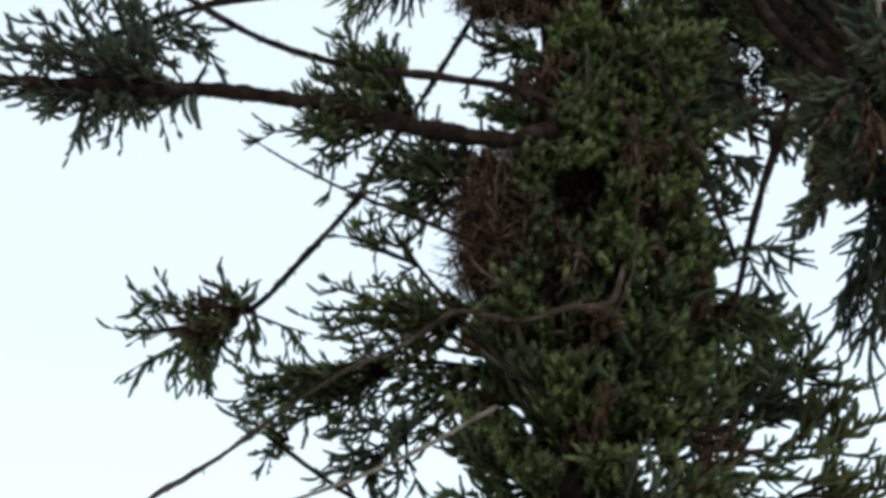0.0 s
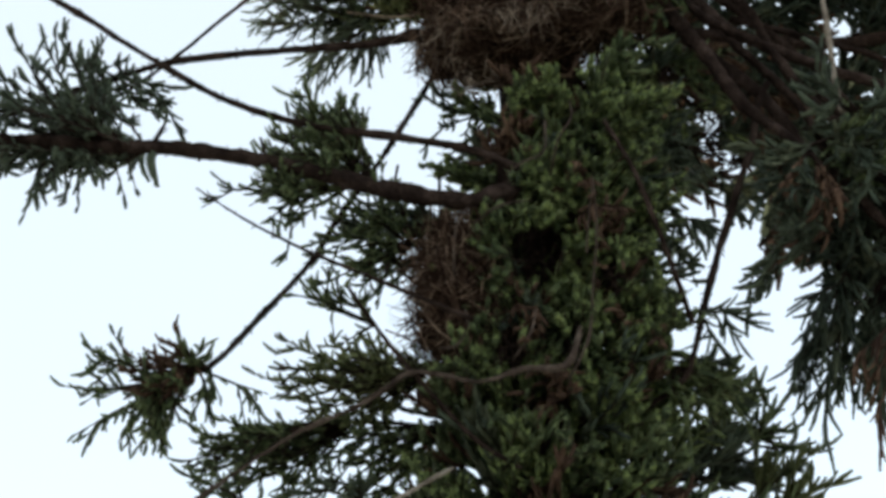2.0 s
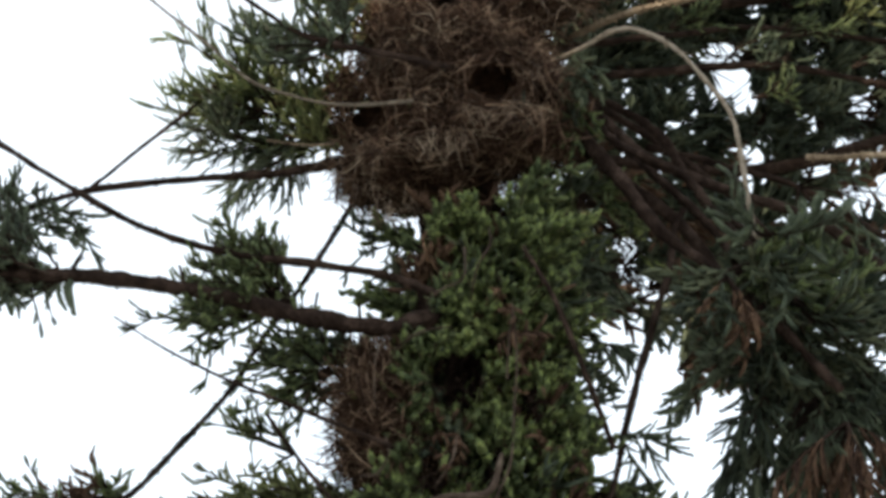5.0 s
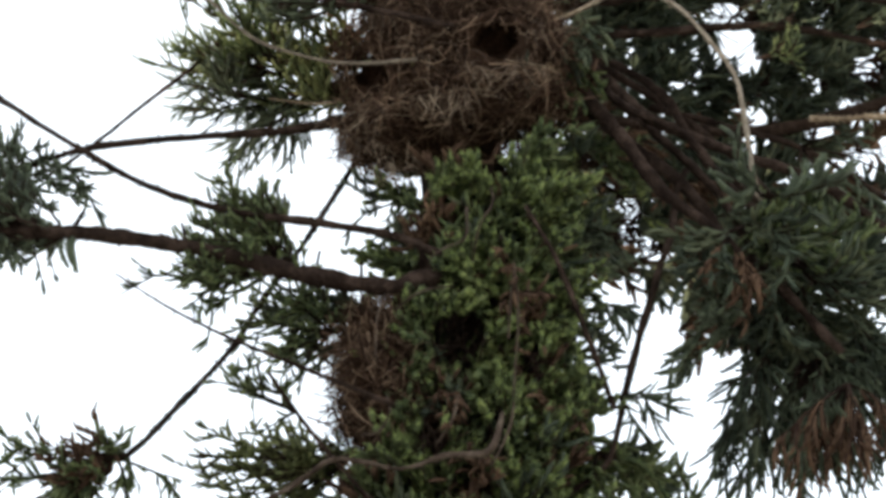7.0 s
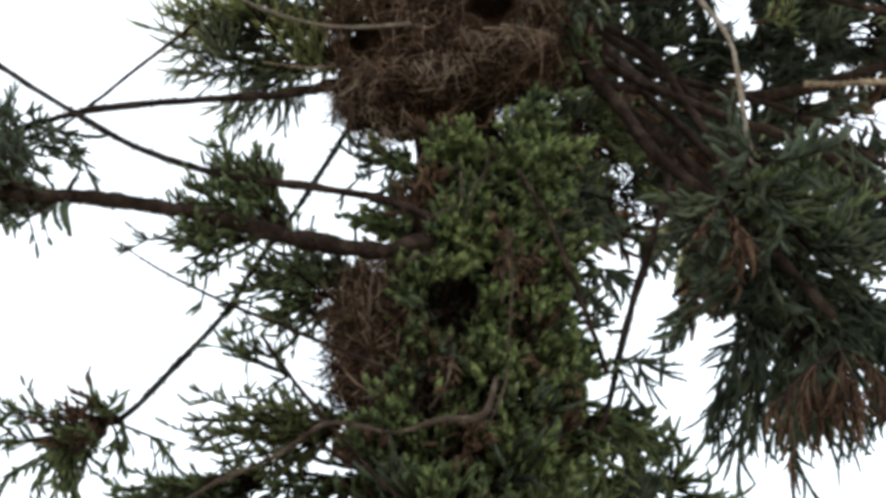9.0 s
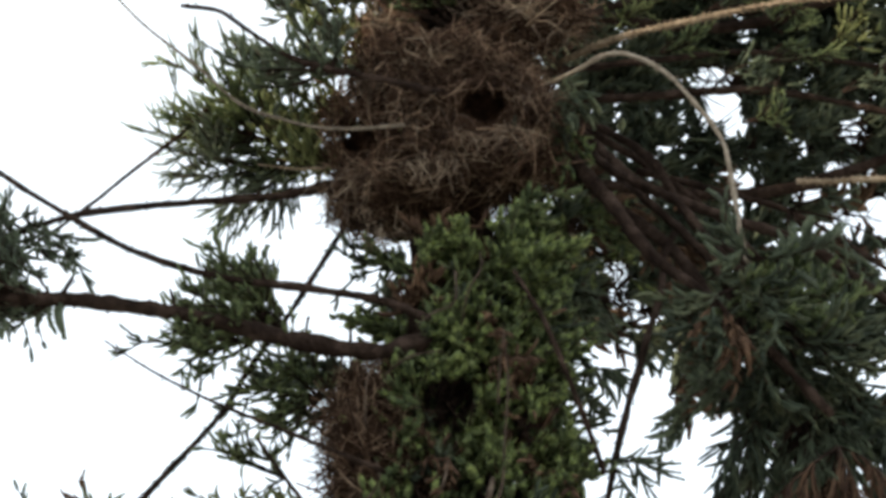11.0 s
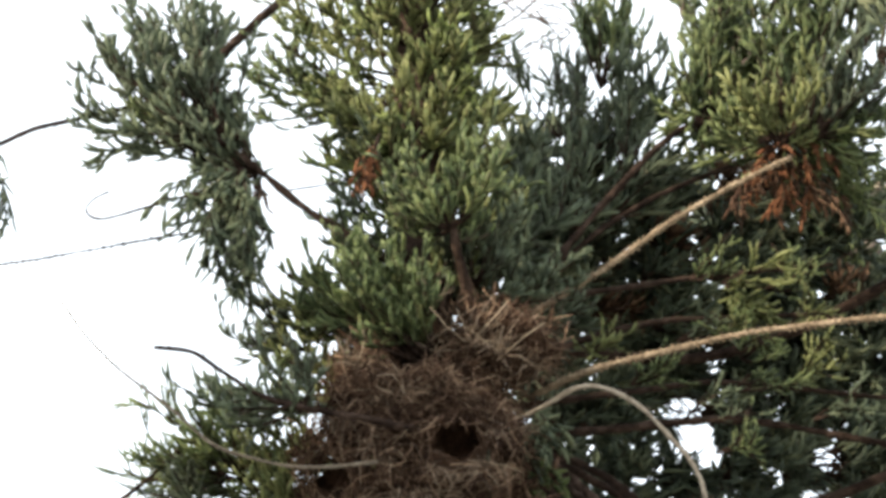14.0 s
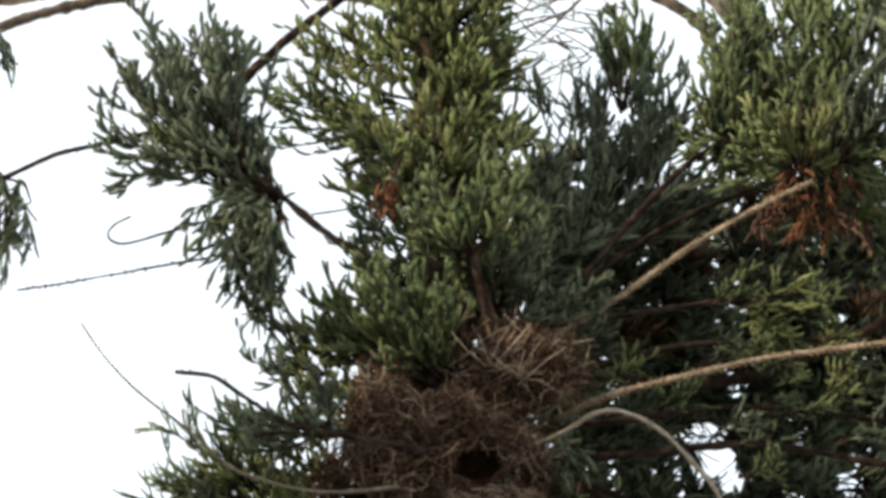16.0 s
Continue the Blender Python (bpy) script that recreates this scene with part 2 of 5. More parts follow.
TUFT = [shoot_shape(*k, pitch=0.02) for k in [(0.1, 0.07, 1.7), (0.3, 0.085, 1.55), (0.2, 0.06, 1.9), (0.4, 0.08, 1.45), (0.15, 0.10, 1.4)]]
SHARED = {}


def shoot_frames(dirs, bend_to):
    z = unit(dirs)
    x = bend_to - z * (z * bend_to).sum(1, keepdims=True)
    x = unit(x + 1e-4 * rng.normal(size=x.shape))
    return np.stack([x, np.cross(z, x), z], 2)


def shoots(name, starts, dirs, bend_to, scale, mat, parent, split=0, label="", shapes=SHORT):
    """Leafy shoots at the given places: the first few as objects of their own, the rest in one mesh."""
    n = len(starts)
    R = shoot_frames(dirs, bend_to)
    which = rng.integers(0, len(shapes), n)
    pieces, slots = [], []
    for i in range(split, n):
        v, f, fresh = shapes[which[i]]
        pieces.append(((v * scale[i]) @ R[i].T + starts[i], f))
        slots.append(fresh)
    if pieces:
        v, f = joined(pieces)
        part(name, mesh_of(name, v, f, mat, np.concatenate(slots), TIPS[mat.name]), parent, label, kind="stuff")
    for i in range(min(split, n)):
        key = (int(which[i]), len(shapes), mat.name)
        if key not in SHARED:
            v, f, fresh = shapes[which[i]]
            SHARED[key] = mesh_of("shoot", v, f, mat, fresh, TIPS[mat.name])
        ob = new("shoot", SHARED[key])
        ob.parent = parent
        m = Matrix([[*(R[i][r] * scale[i]), starts[i][r]] for r in range(3)] + [[0, 0, 0, 1]])
        ob.matrix_basis = Matrix.Translation(-world_place(parent)) @ m


def spray(path, g, lift, spread, twig, inner):
    """A twig that forks into finer ones, and the places and ways of g leafy shoots on it."""
    tubes = [tube(path, np.linspace(twig * 1.5, twig * 0.7, len(path)), 3)]
    starts, dirs = [], []

    def on(p, k, w0):
        w = rng.uniform(w0, 1.0, size=k)
        w[0] = 0.999
        idx = np.minimum((w * (len(p) - 1)).astype(int), len(p) - 2)
        tan = unit(p[idx + 1] - p[idx])
        d = tan * 0.85 + spread * unit(rng.normal(size=(k, 3))) + np.array([0, 0, lift])
        d[0] = tan[0] * 1.2 + np.array([0, 0, lift * 0.6])
        starts.append(p[idx] + (p[idx + 1] - p[idx]) * rng.uniform(size=(k, 1)))
        dirs.append(d)

    def along(p, w0):
        """Shoots end to end, so that the twig itself is leafy."""
        seg = np.linalg.norm(np.diff(p, axis=0), axis=1)
        far = np.concatenate([[0], np.cumsum(seg)])
        at = np.arange(w0 * far[-1], far[-1] - 0.02, 0.11)
        if len(at):
            q = np.stack([np.interp(at, far, p[:, k]) for k in range(3)], 1)
            q2 = np.stack([np.interp(np.minimum(at + 0.06, far[-1]), far, p[:, k]) for k in range(3)], 1)
            starts.append(q)
            dirs.append(unit(q2 - q + 1e-6) + 0.12 * rng.normal(size=q.shape))

    kids = 4 if g >= 14 else 2
    each = max(2, int(g * 0.5) // kids)
    along(path, inner)
    on(path, max(2, g // 4), inner)
    for _ in range(kids):
        w = rng.uniform(0.35, 0.92)
        i = min(int(w * (len(path) - 1)), len(path) - 2)
        at = path[i] + (path[i + 1] - path[i]) * rng.uniform()
        tan = unit(path[i + 1] - path[i])
        d = unit(tan * 0.9 + 0.75 * unit(rng.normal(size=3)) + np.array([0, 0, lift * 0.7]))
        k = rng.uniform(0.12, 0.26)
        p = np.array([at, at + d * k + np.array([0, 0, 0.2 * k * lift])])
        tubes.append(tube(p, [twig * 0.8, twig * 0.5], 3))
        along(p, 0.05)
        on(p, each, 0.3)
    return tubes, np.vstack(starts), np.vstack(dirs)


# entrances of the big nest, kept clear of leaves
HOLES = [(np.array((0.244, 8.650, 6.990)), 0.128), (np.array((-0.523, 8.850, 6.868)), 0.10), (np.array((-0.039, 8.850, 7.762)), 0.11)]
MOUTH = unit(np.array([-0.04, -0.86, -0.50]))


def in_hole(p):
    """True where a place lies in the clear space before an entrance, whose rim is uneven."""
    for h, r in HOLES:
        q = (p - h) - MOUTH * np.dot(p - h, MOUTH)
        a = math.atan2(q[2], q[0])
        if np.linalg.norm(q) < r * rim(a, h[0]):
            return True
    return False


def rim(a, x):
    """How far the uneven rim of an entrance lies from its middle, at an angle."""
    return 0.94 + 0.14 * math.cos(2 * a) + 0.06 * math.sin(5 * a + 1.0 + 9 * x) - 0.10 * math.sin(a)


# openings in the crown, cut along sight lines from the camera, through which the sky shows
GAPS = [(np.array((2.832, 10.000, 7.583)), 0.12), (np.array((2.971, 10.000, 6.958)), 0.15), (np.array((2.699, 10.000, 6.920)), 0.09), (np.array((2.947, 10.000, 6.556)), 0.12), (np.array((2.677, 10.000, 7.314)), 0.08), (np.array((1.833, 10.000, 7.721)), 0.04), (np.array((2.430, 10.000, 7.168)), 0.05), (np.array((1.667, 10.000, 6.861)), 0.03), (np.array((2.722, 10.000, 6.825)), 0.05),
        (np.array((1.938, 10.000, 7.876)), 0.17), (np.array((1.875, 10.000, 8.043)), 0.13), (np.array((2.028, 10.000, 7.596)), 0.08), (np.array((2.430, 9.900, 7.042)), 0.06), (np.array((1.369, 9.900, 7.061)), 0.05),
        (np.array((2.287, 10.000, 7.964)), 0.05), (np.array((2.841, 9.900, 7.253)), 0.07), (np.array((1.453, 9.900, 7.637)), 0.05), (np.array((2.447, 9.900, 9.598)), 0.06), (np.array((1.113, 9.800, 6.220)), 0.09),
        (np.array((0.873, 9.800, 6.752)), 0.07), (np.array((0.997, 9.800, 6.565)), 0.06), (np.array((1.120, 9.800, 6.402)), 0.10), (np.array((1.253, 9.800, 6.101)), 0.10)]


# dark hollows in the foliage of the trunk
HOLLOWS = [(np.array((-0.415, 8.900, 4.976)), 0.09), (np.array((-0.461, 8.900, 5.286)), 0.09), (np.array((-0.232, 8.900, 6.158)), 0.08), (np.array((0.031, 8.900, 5.151)), 0.15), (np.array((0.215, 8.900, 4.613)), 0.09), (np.array((0.456, 8.900, 5.016)), 0.08), (np.array((-0.099, 8.900, 4.578)), 0.08)]


def in_hollow(p):
    return any(np.linalg.norm((p - h) - MOUTH * np.dot(p - h, MOUTH)) < r for h, r in HOLLOWS)


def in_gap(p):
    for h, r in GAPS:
        sight = h - np.array([0.0, 0.0, 1.6])          # each opening runs along the sight line from the camera's place
        sight = sight / np.linalg.norm(sight)
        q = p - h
        if np.linalg.norm(q - sight * np.dot(q, sight)) < r:
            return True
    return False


def clump(parent, centre, radii, n, base, mat=None, lift=0.35, spread=0.58, size=1.0, split=0, label="", twig=0.008, tmat=None, inner=0.3, curl=1.0, long=False, shapes=None):
    """A branch end: twigs fan out from base into an egg-shaped space, each set with leafy shoots."""
    c, rad, base = np.asarray(centre, float), np.asarray(radii, float), np.asarray(base, float)
    n = int(n * 1.22)
    if shapes is None and not long and c[1] > TY + 0.22:
        shapes = COARSE
    rad = rad * 1.15
    m = max(3, n // 22)
    q = unit(rng.normal(size=(m, 3))) * (rng.uniform(0.15, 1.0, size=(m, 1)) ** 0.5)
    ends = c + q * rad
    pieces, starts, dirs = [], [], []
    for k in range(m):
        mid = base + (ends[k] - base) * 0.5 + rng.normal(size=3) * 0.04 + np.array([0, 0, -0.10 * lift]) * np.linalg.norm(ends[k] - base)
        t, st, di = spray(spline([base, mid, ends[k]], 0.22), min(n // m, 18), lift, spread, twig, inner)
        pieces += t
        starts.append(st)
        dirs.append(di)
    starts, dirs = np.vstack(starts), np.vstack(dirs)
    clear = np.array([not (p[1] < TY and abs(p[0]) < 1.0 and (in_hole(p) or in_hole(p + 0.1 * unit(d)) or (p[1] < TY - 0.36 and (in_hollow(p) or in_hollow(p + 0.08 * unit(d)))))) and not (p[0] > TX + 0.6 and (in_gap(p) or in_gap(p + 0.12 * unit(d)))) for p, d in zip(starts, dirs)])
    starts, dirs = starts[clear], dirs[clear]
    if not len(starts):
        return
    order = np.argsort(starts[:, 1] + 0.3 * rng.normal(size=len(starts)))
    starts, dirs = starts[order], dirs[order]
    up = np.tile([0.0, 0.0, curl], (len(starts), 1)) + 0.5 * rng.normal(size=(len(starts), 3))
    v, f = joined(pieces)
    part("twig_fan", mesh_of("twig_fan", v, f, tmat or BARK), parent, kind="stuff")
    shoots("foliage", starts, dirs, up, size * rng.uniform(0.7, 1.25, len(starts)), mat or GREEN, parent, split, label, shapes or (LONG if long else SHORT))


def bank(owners, a, bb, c, nx, nz, depth, n, mats, skip=(), lift=0.1, spread=0.7, size=1.1, shapes=COARSE):
    """A layer of foliage: branch ends row by row, from corner a along to bb and down to c."""
    a, bb, c = (np.asarray(k, float) for k in (a, bb, c))
    for iz in range(nz):
        for ix in range(nx):
            if (ix, iz) in skip:
                continue
            p = a + (bb - a) * (ix + 0.5) / nx + (c - a) * (iz + 0.5) / nz + rng.normal(size=3) * 0.05
            p[1] += rng.uniform(-depth, depth)
            rx, rz = np.linalg.norm(bb - a) / nx * 0.54, abs(c[2] - a[2]) / nz * 0.54
            k = (ix + iz) % len(mats)
            clump(owners[(ix + 2 * iz) % len(owners)], p, (rx, 0.25, rz), n, p + np.array([-rx * 1.2, 0.1, rng.uniform(-0.1, 0.1)]), mats[k], lift, spread, size, shapes=shapes)


# ---- ground ----
# unseen ground, kept pale so that it throws light up into the foliage
gv = np.array([(x * 40.0 - 400, y * 40.0 - 400, 0.0) for y in range(21) for x in range(21)])
gf = np.array([(y * 21 + x, y * 21 + x + 1, (y + 1) * 21 + x + 1, (y + 1) * 21 + x) for y in range(20) for x in range(20)])
tagged(new("ground", mesh_of("ground", gv, gf, GRASS)), "pale unseen ground under the trees, added to bounce light", "ground", kind="structure")

# plain unseen walls, added to close the place behind and beside the camera, white for bounce; the tall gable is shaped
# to keep the low sun off the lower part of the tree
PLASTER = material("plaster", [(0.2, (0.62, 0.60, 0.56)), (0.5, (0.72, 0.70, 0.67)), (0.85, (0.80, 0.78, 0.75))], 1.2, 0.9, 0.3, 20)


def plaster_wall(name, outline, at, turn):
    """A wall of one thickness, standing on an outline of (along, up) corners."""
    bm = bmesh.new()
    face = bm.faces.new([bm.verts.new((u, 0.0, h)) for u, h in outline])
    side = bmesh.ops.extrude_face_region(bm, geom=[face])
    bmesh.ops.translate(bm, verts=[v for v in side["geom"] if isinstance(v, bmesh.types.BMVert)], vec=(0, 0.4, 0))
    bmesh.ops.recalc_face_normals(bm, faces=bm.faces[:])
    bmesh.ops.bevel(bm, geom=bm.edges[:], offset=0.02, segments=1, affect="EDGES")
    bmesh.ops.transform(bm, verts=bm.verts[:], matrix=pose(*at, 0, 0, turn))
    me = bpy.data.meshes.new(name)
    bm.to_mesh(me)
    bm.free()
    me.materials.append(PLASTER)
    tagged(new(name, me), "plain unseen white plastered wall added near the trees", "wall", kind="structure")


plaster_wall("wall_south", [(-9.0, 0), (9.4, 0), (9.4, 9.0), (-9.0, 9.0)], (-3.0, -9.4, 0), 0)
plaster_wall("sun_block_wall", [(-8.4, 0), (8.4, 0), (8.4, 6.8), (0.9, 15.0), (-8.4, 6.8)], (-12.0, -0.6, 0), 90)

# ---- the big conifer ----
tree = thing("conifer_tree", (TX, TY, 0), "tall dark green conifer with drooping limbs of rope-like leafy shoots", "tree")
limb(tree, "trunk", [(TX, TY, -0.1), (TX + 0.03, TY, 2.0), (TX, TY, 4.5), (TX - 0.02, TY, 7.0), (TX, TY, 9.5), (TX + 0.02, TY, 12.0), (TX, TY, 15.0)], 0.36, 0.12, BARK,
     "rough dark brown upright trunk", step=0.12, sides=24, knots=0.02, wander=0)


def column(lo, hi, rad, count, mats, off=0.0, n=70, split=0, size=1.0, back=0.25, lift=0.45, gaps=(), shapes=None, r0=0.13):
    """Tufts of leafy side shoots that wrap the trunk, fuller on the open side, with bare places left open."""
    for k in range(count):
        z = lo + (hi - lo) * (k + rng.uniform(0, 1)) / count
        g = -np.pi / 2 + rng.uniform(-1.9, 1.9) if rng.random() > back else rng.uniform(0, 2 * np.pi)
        out = np.array([np.cos(g), np.sin(g), 0.0])
        root = np.array([TX, TY, z - 0.05]) + out * 0.18
        reach = rad * rng.uniform(0.6, 0.95)
        centre = np.array([TX + off, TY, z + rng.uniform(0.0, 0.16)]) + out * reach
        if centre[1] < TY and any(np.hypot(centre[0] - p[0], centre[2] - p[2]) < w for p, w in gaps):
            continue
        r = rng.uniform(r0, r0 * 1.55)
        mat = mats[k % len(mats)]
        clump(tree, centre, (r, r, r * 0.8), n, root, mat, lift=lift, spread=0.65, size=size, split=split if k % 3 == 0 else 0, inner=0.5,
              shapes=COARSE if mat in (SHADE, BROWN) else shapes)


BARE = [((-0.449, 9.000, 5.293), 0.17), ((-0.456, 9.000, 4.911), 0.17), ((-0.400, 9.000, 4.576), 0.15), ((-0.201, 9.000, 6.286), 0.20), ((-0.197, 9.000, 5.984), 0.2), ((0.072, 9.000, 5.191), 0.17), ((-0.194, 9.000, 5.652), 0.20), ((-0.012, 9.000, 5.726), 0.14), ((-0.168, 9.100, 6.223), 0.12), ((0.489, 9.000, 4.850), 0.12), ((0.096, 9.000, 4.613), 0.13), ((-0.340, 9.100, 5.371), 0.18),
        ((-0.272, 9.000, 6.397), 0.28), ((0.036, 9.000, 6.469), 0.20), ((-0.087, 9.000, 6.128), 0.10), ((0.280, 9.000, 6.621), 0.14)]
column(2.4, 4.5, 0.85, 60, [GREEN, SHADE, LIME, BROWN], off=0.06, n=66, lift=0.3)
column(3.0, 4.6, 0.92, 34, [LIME, GREEN], off=0.06, n=50, lift=0.35, shapes=TUFT, r0=0.11)
column(4.3, 6.6, 0.52, 56, [SHADE, SHADE, BROWN, GREEN], off=0.12, n=62, lift=0.15, gaps=BARE)
column(4.3, 6.6, 0.80, 66, [LIME, GREEN, GREEN], off=0.12, split=5, n=46, lift=0.12, gaps=BARE, shapes=TUFT, r0=0.085)
column(6.3, 7.0, 0.58, 18, [GREEN, SHADE, BROWN], off=0.22, n=60, gaps=BARE)
column(8.6, 10.0, 0.64, 26, [GREEN, BLUE, YELLOW], n=60)
column(9.6, 12.7, 0.70, 92, [YELLOW, YELLOW, LIME], split=3, n=58)
column(12.7, 15.0, 0.70, 16, [YELLOW, GREEN], back=1.0, size=1.5)

for at in ((-0.167, 8.720, 5.241), (0.102, 8.720, 5.267), (0.591, 8.720, 5.123), (0.626, 8.720, 4.882), (0.320, 8.720, 4.748), (0.503, 8.720, 4.592), (-0.242, 8.720, 4.382), (0.391, 8.720, 4.267), (0.331, 8.720, 6.051), (0.085, 8.720, 6.142), (0.643, 8.720, 6.035), (0.461, 8.720, 5.906), (0.522, 8.720, 5.672), (0.676, 8.720, 5.409), (0.244, 8.720, 5.080), (0.734, 8.720, 4.620)):
    clump(tree, at, (0.13, 0.12, 0.07), 48, (TX + (at[0] - TX) * 0.5, TY - 0.25, at[2] - 0.08), LIME, lift=0.25, spread=0.75, inner=0.55, split=5, shapes=TUFT)

for k, at in enumerate(((-0.058, 8.950, 5.363), (-0.184, 8.950, 5.083), (-0.102, 8.950, 4.862), (0.153, 8.950, 4.938), (0.282, 8.950, 5.034), (0.105, 8.950, 4.762), (0.332, 8.950, 5.312), (-0.271, 8.950, 5.450), (-0.043, 8.950, 5.594), (0.154, 8.950, 5.704), (-0.078, 8.950, 5.812), (-0.013, 8.950, 6.035), (0.254, 8.950, 5.888), (-0.132, 8.950, 4.694), (0.310, 8.950, 4.597), (0.623, 8.950, 4.533), (0.121, 8.950, 4.432))):
    clump(tree, at, (0.12, 0.10, 0.08), 40, (TX + (at[0] - TX) * 0.5, TY - 0.2, at[2] - 0.06), (GREEN, SHADE, BROWN, LIME)[k % 4], lift=0.15, spread=0.8, inner=0.5, shapes=TUFT if k % 2 else None)

for at in ((0.178, 8.680, 4.410), (-0.111, 8.680, 4.472), (0.413, 8.680, 4.932), (-0.006, 8.680, 4.682), (0.148, 8.680, 4.221), (0.611, 8.680, 4.719), (0.246, 8.680, 5.546), (0.434, 8.680, 5.338)):
    clump(tree, at, (0.09, 0.08, 0.09), 30, (at[0] * 0.8, TY - 0.3, at[2] + 0.08), BROWN, lift=-0.3, curl=-0.6, spread=0.8, size=0.8)

# limbs to the left, from low to high
l1 = limb(tree, "limb", [(0.195, 9.350, 5.813), (-0.011, 8.980, 5.627), (-0.332, 8.780, 5.429), (-0.781, 8.750, 5.466), (-1.312, 8.800, 5.627), (-1.767, 8.600, 5.630), (-2.128, 8.500, 5.616), (-2.511, 8.400, 5.580), (-3.170, 8.300, 5.583), (-3.758, 8.200, 5.606)], 0.060, 0.028, spurs=70)
l2 = limb(tree, "limb", [(0.195, 9.350, 5.775), (0.038, 8.880, 5.618), (-0.339, 8.820, 5.750), (-0.669, 8.820, 5.820), (-1.329, 8.800, 5.909), (-1.647, 8.700, 5.956), (-1.966, 8.600, 6.068), (-2.288, 8.500, 6.233), (-2.609, 8.400, 6.405), (-3.105, 8.300, 6.673)], 0.031, 0.014, spurs=40)
l3 = limb(tree, "limb", [(-0.433, 9.500, 6.955), (-0.717, 9.400, 6.842), (-1.098, 9.300, 6.712), (-1.609, 9.200, 6.615), (-2.105, 9.100, 6.503), (-2.316, 9.000, 6.403), (-2.576, 9.000, 6.305), (-2.992, 8.900, 6.093)], 0.034, 0.018, spurs=40)
l4 = limb(tree, "limb", [(-1.510, 9.300, 7.367), (-1.704, 9.250, 7.106), (-1.976, 9.200, 6.814), (-2.189, 9.150, 6.559), (-2.397, 9.100, 6.334), (-2.742, 9.000, 6.027)], 0.014, 0.010)
l5 = limb(tree, "limb", [(-0.585, 9.800, 6.860), (-0.656, 9.800, 6.742), (-0.859, 9.750, 6.325), (-0.971, 9.700, 6.081), (-1.206, 9.600, 5.648), (-1.348, 9.500, 5.308), (-1.644, 9.400, 4.892), (-1.836, 9.300, 4.615), (-1.960, 9.300, 4.546), (-2.169, 9.250, 4.461)], 0.018, 0.019, spurs=50)
l6 = limb(tree, "limb", [(0.271, 8.600, 4.604), (0.222, 8.520, 4.385), (0.132, 8.500, 4.331), (-0.046, 8.500, 4.331), (-0.255, 8.520, 4.264), (-0.499, 8.600, 4.313), (-0.659, 8.700, 4.344), (-0.849, 8.800, 4.245), (-1.025, 8.738, 4.136), (-1.273, 8.786, 4.030), (-1.571, 8.786, 3.822), (-1.865, 8.786, 3.607), (-2.244, 8.786, 3.344), (-2.675, 8.786, 3.042)], 0.015, 0.011, DRY, "bare grey-brown crooked branch", knots=0.3, wander=1.5, spurs=12)
l7 = limb(tree, "limb", [(-0.046, 8.786, 3.867), (-0.286, 8.691, 3.995), (-0.502, 8.691, 4.214), (-0.659, 8.691, 4.390), (-0.852, 8.691, 4.633), (-1.017, 8.691, 4.864)], 0.013, 0.010)
l8 = limb(tree, "limb", [(-0.413, 8.878, 3.888), (-0.502, 8.830, 3.827), (-0.737, 8.781, 3.674), (-0.946, 8.781, 3.564), (-1.124, 8.781, 3.479), (-1.480, 8.781, 3.344), (-1.837, 8.781, 3.234)], 0.014, 0.009, TAN)
l8b = limb(tree, "limb", [(-1.752, 9.300, 3.819), (-1.650, 9.300, 3.748), (-1.448, 9.300, 3.600), (-1.216, 9.300, 3.452), (-0.934, 9.400, 3.299), (-0.363, 9.500, 3.135)], 0.013, 0.02)
l9 = limb(tree, "limb", [(-0.308, 8.499, 4.601), (-0.487, 8.452, 4.662), (-0.851, 8.404, 4.802), (-1.216, 8.356, 4.942), (-1.521, 8.308, 5.084), (-1.816, 8.261, 5.260)], 0.014, 0.005, spurs=20)

for pts in ([(0.211, 8.800, 6.073), (0.217, 8.550, 5.839), (0.140, 8.500, 5.665), (0.101, 8.700, 5.519)], [(0.071, 8.600, 5.834), (0.064, 8.520, 5.611), (-0.055, 8.520, 5.541), (-0.151, 8.650, 5.523)], [(-0.324, 8.650, 5.225), (-0.181, 8.520, 5.276), (-0.004, 8.550, 5.327)], [(-0.357, 8.650, 5.321), (-0.421, 8.600, 5.163), (-0.426, 8.650, 4.915)],
            [(-0.095, 8.600, 4.414), (-0.006, 8.500, 4.523), (0.030, 8.550, 4.685)], [(-0.495, 8.700, 4.508), (-0.401, 8.640, 4.505), (-0.342, 8.640, 4.618), (-0.362, 8.700, 4.736)], [(0.205, 8.550, 4.291), (0.309, 8.500, 4.510), (0.333, 8.500, 4.797), (0.355, 8.500, 5.126), (0.333, 8.480, 5.439)], [(0.300, 8.550, 5.013), (0.315, 8.480, 5.252), (0.338, 8.460, 5.413)]):
    limb(tree, "dead_twig", pts, 0.008, 0.005, DRY, "thin bare grey twig", step=0.03, sides=5)

hang = np.array([(-2.126, 8.480, 5.578), (-2.150, 8.480, 5.564), (-2.186, 8.480, 5.543)])
shoots("hanging_shoots", hang, np.array([(-0.12, 0.0, -1.0), (-0.05, -0.1, -1.0), (-0.2, 0.0, -0.9)]), np.tile([0.3, 0.0, 0.2], (3, 1)), np.array([1.6, 1.2, 1.3]), BLUE, l1)
limb(tree, "stub", [(-2.135, 8.500, 5.616), (-2.105, 8.480, 5.677), (-2.069, 8.460, 5.737)], 0.014, 0.011, label="short broken upright stub", step=0.02, sides=7, spurs=60)

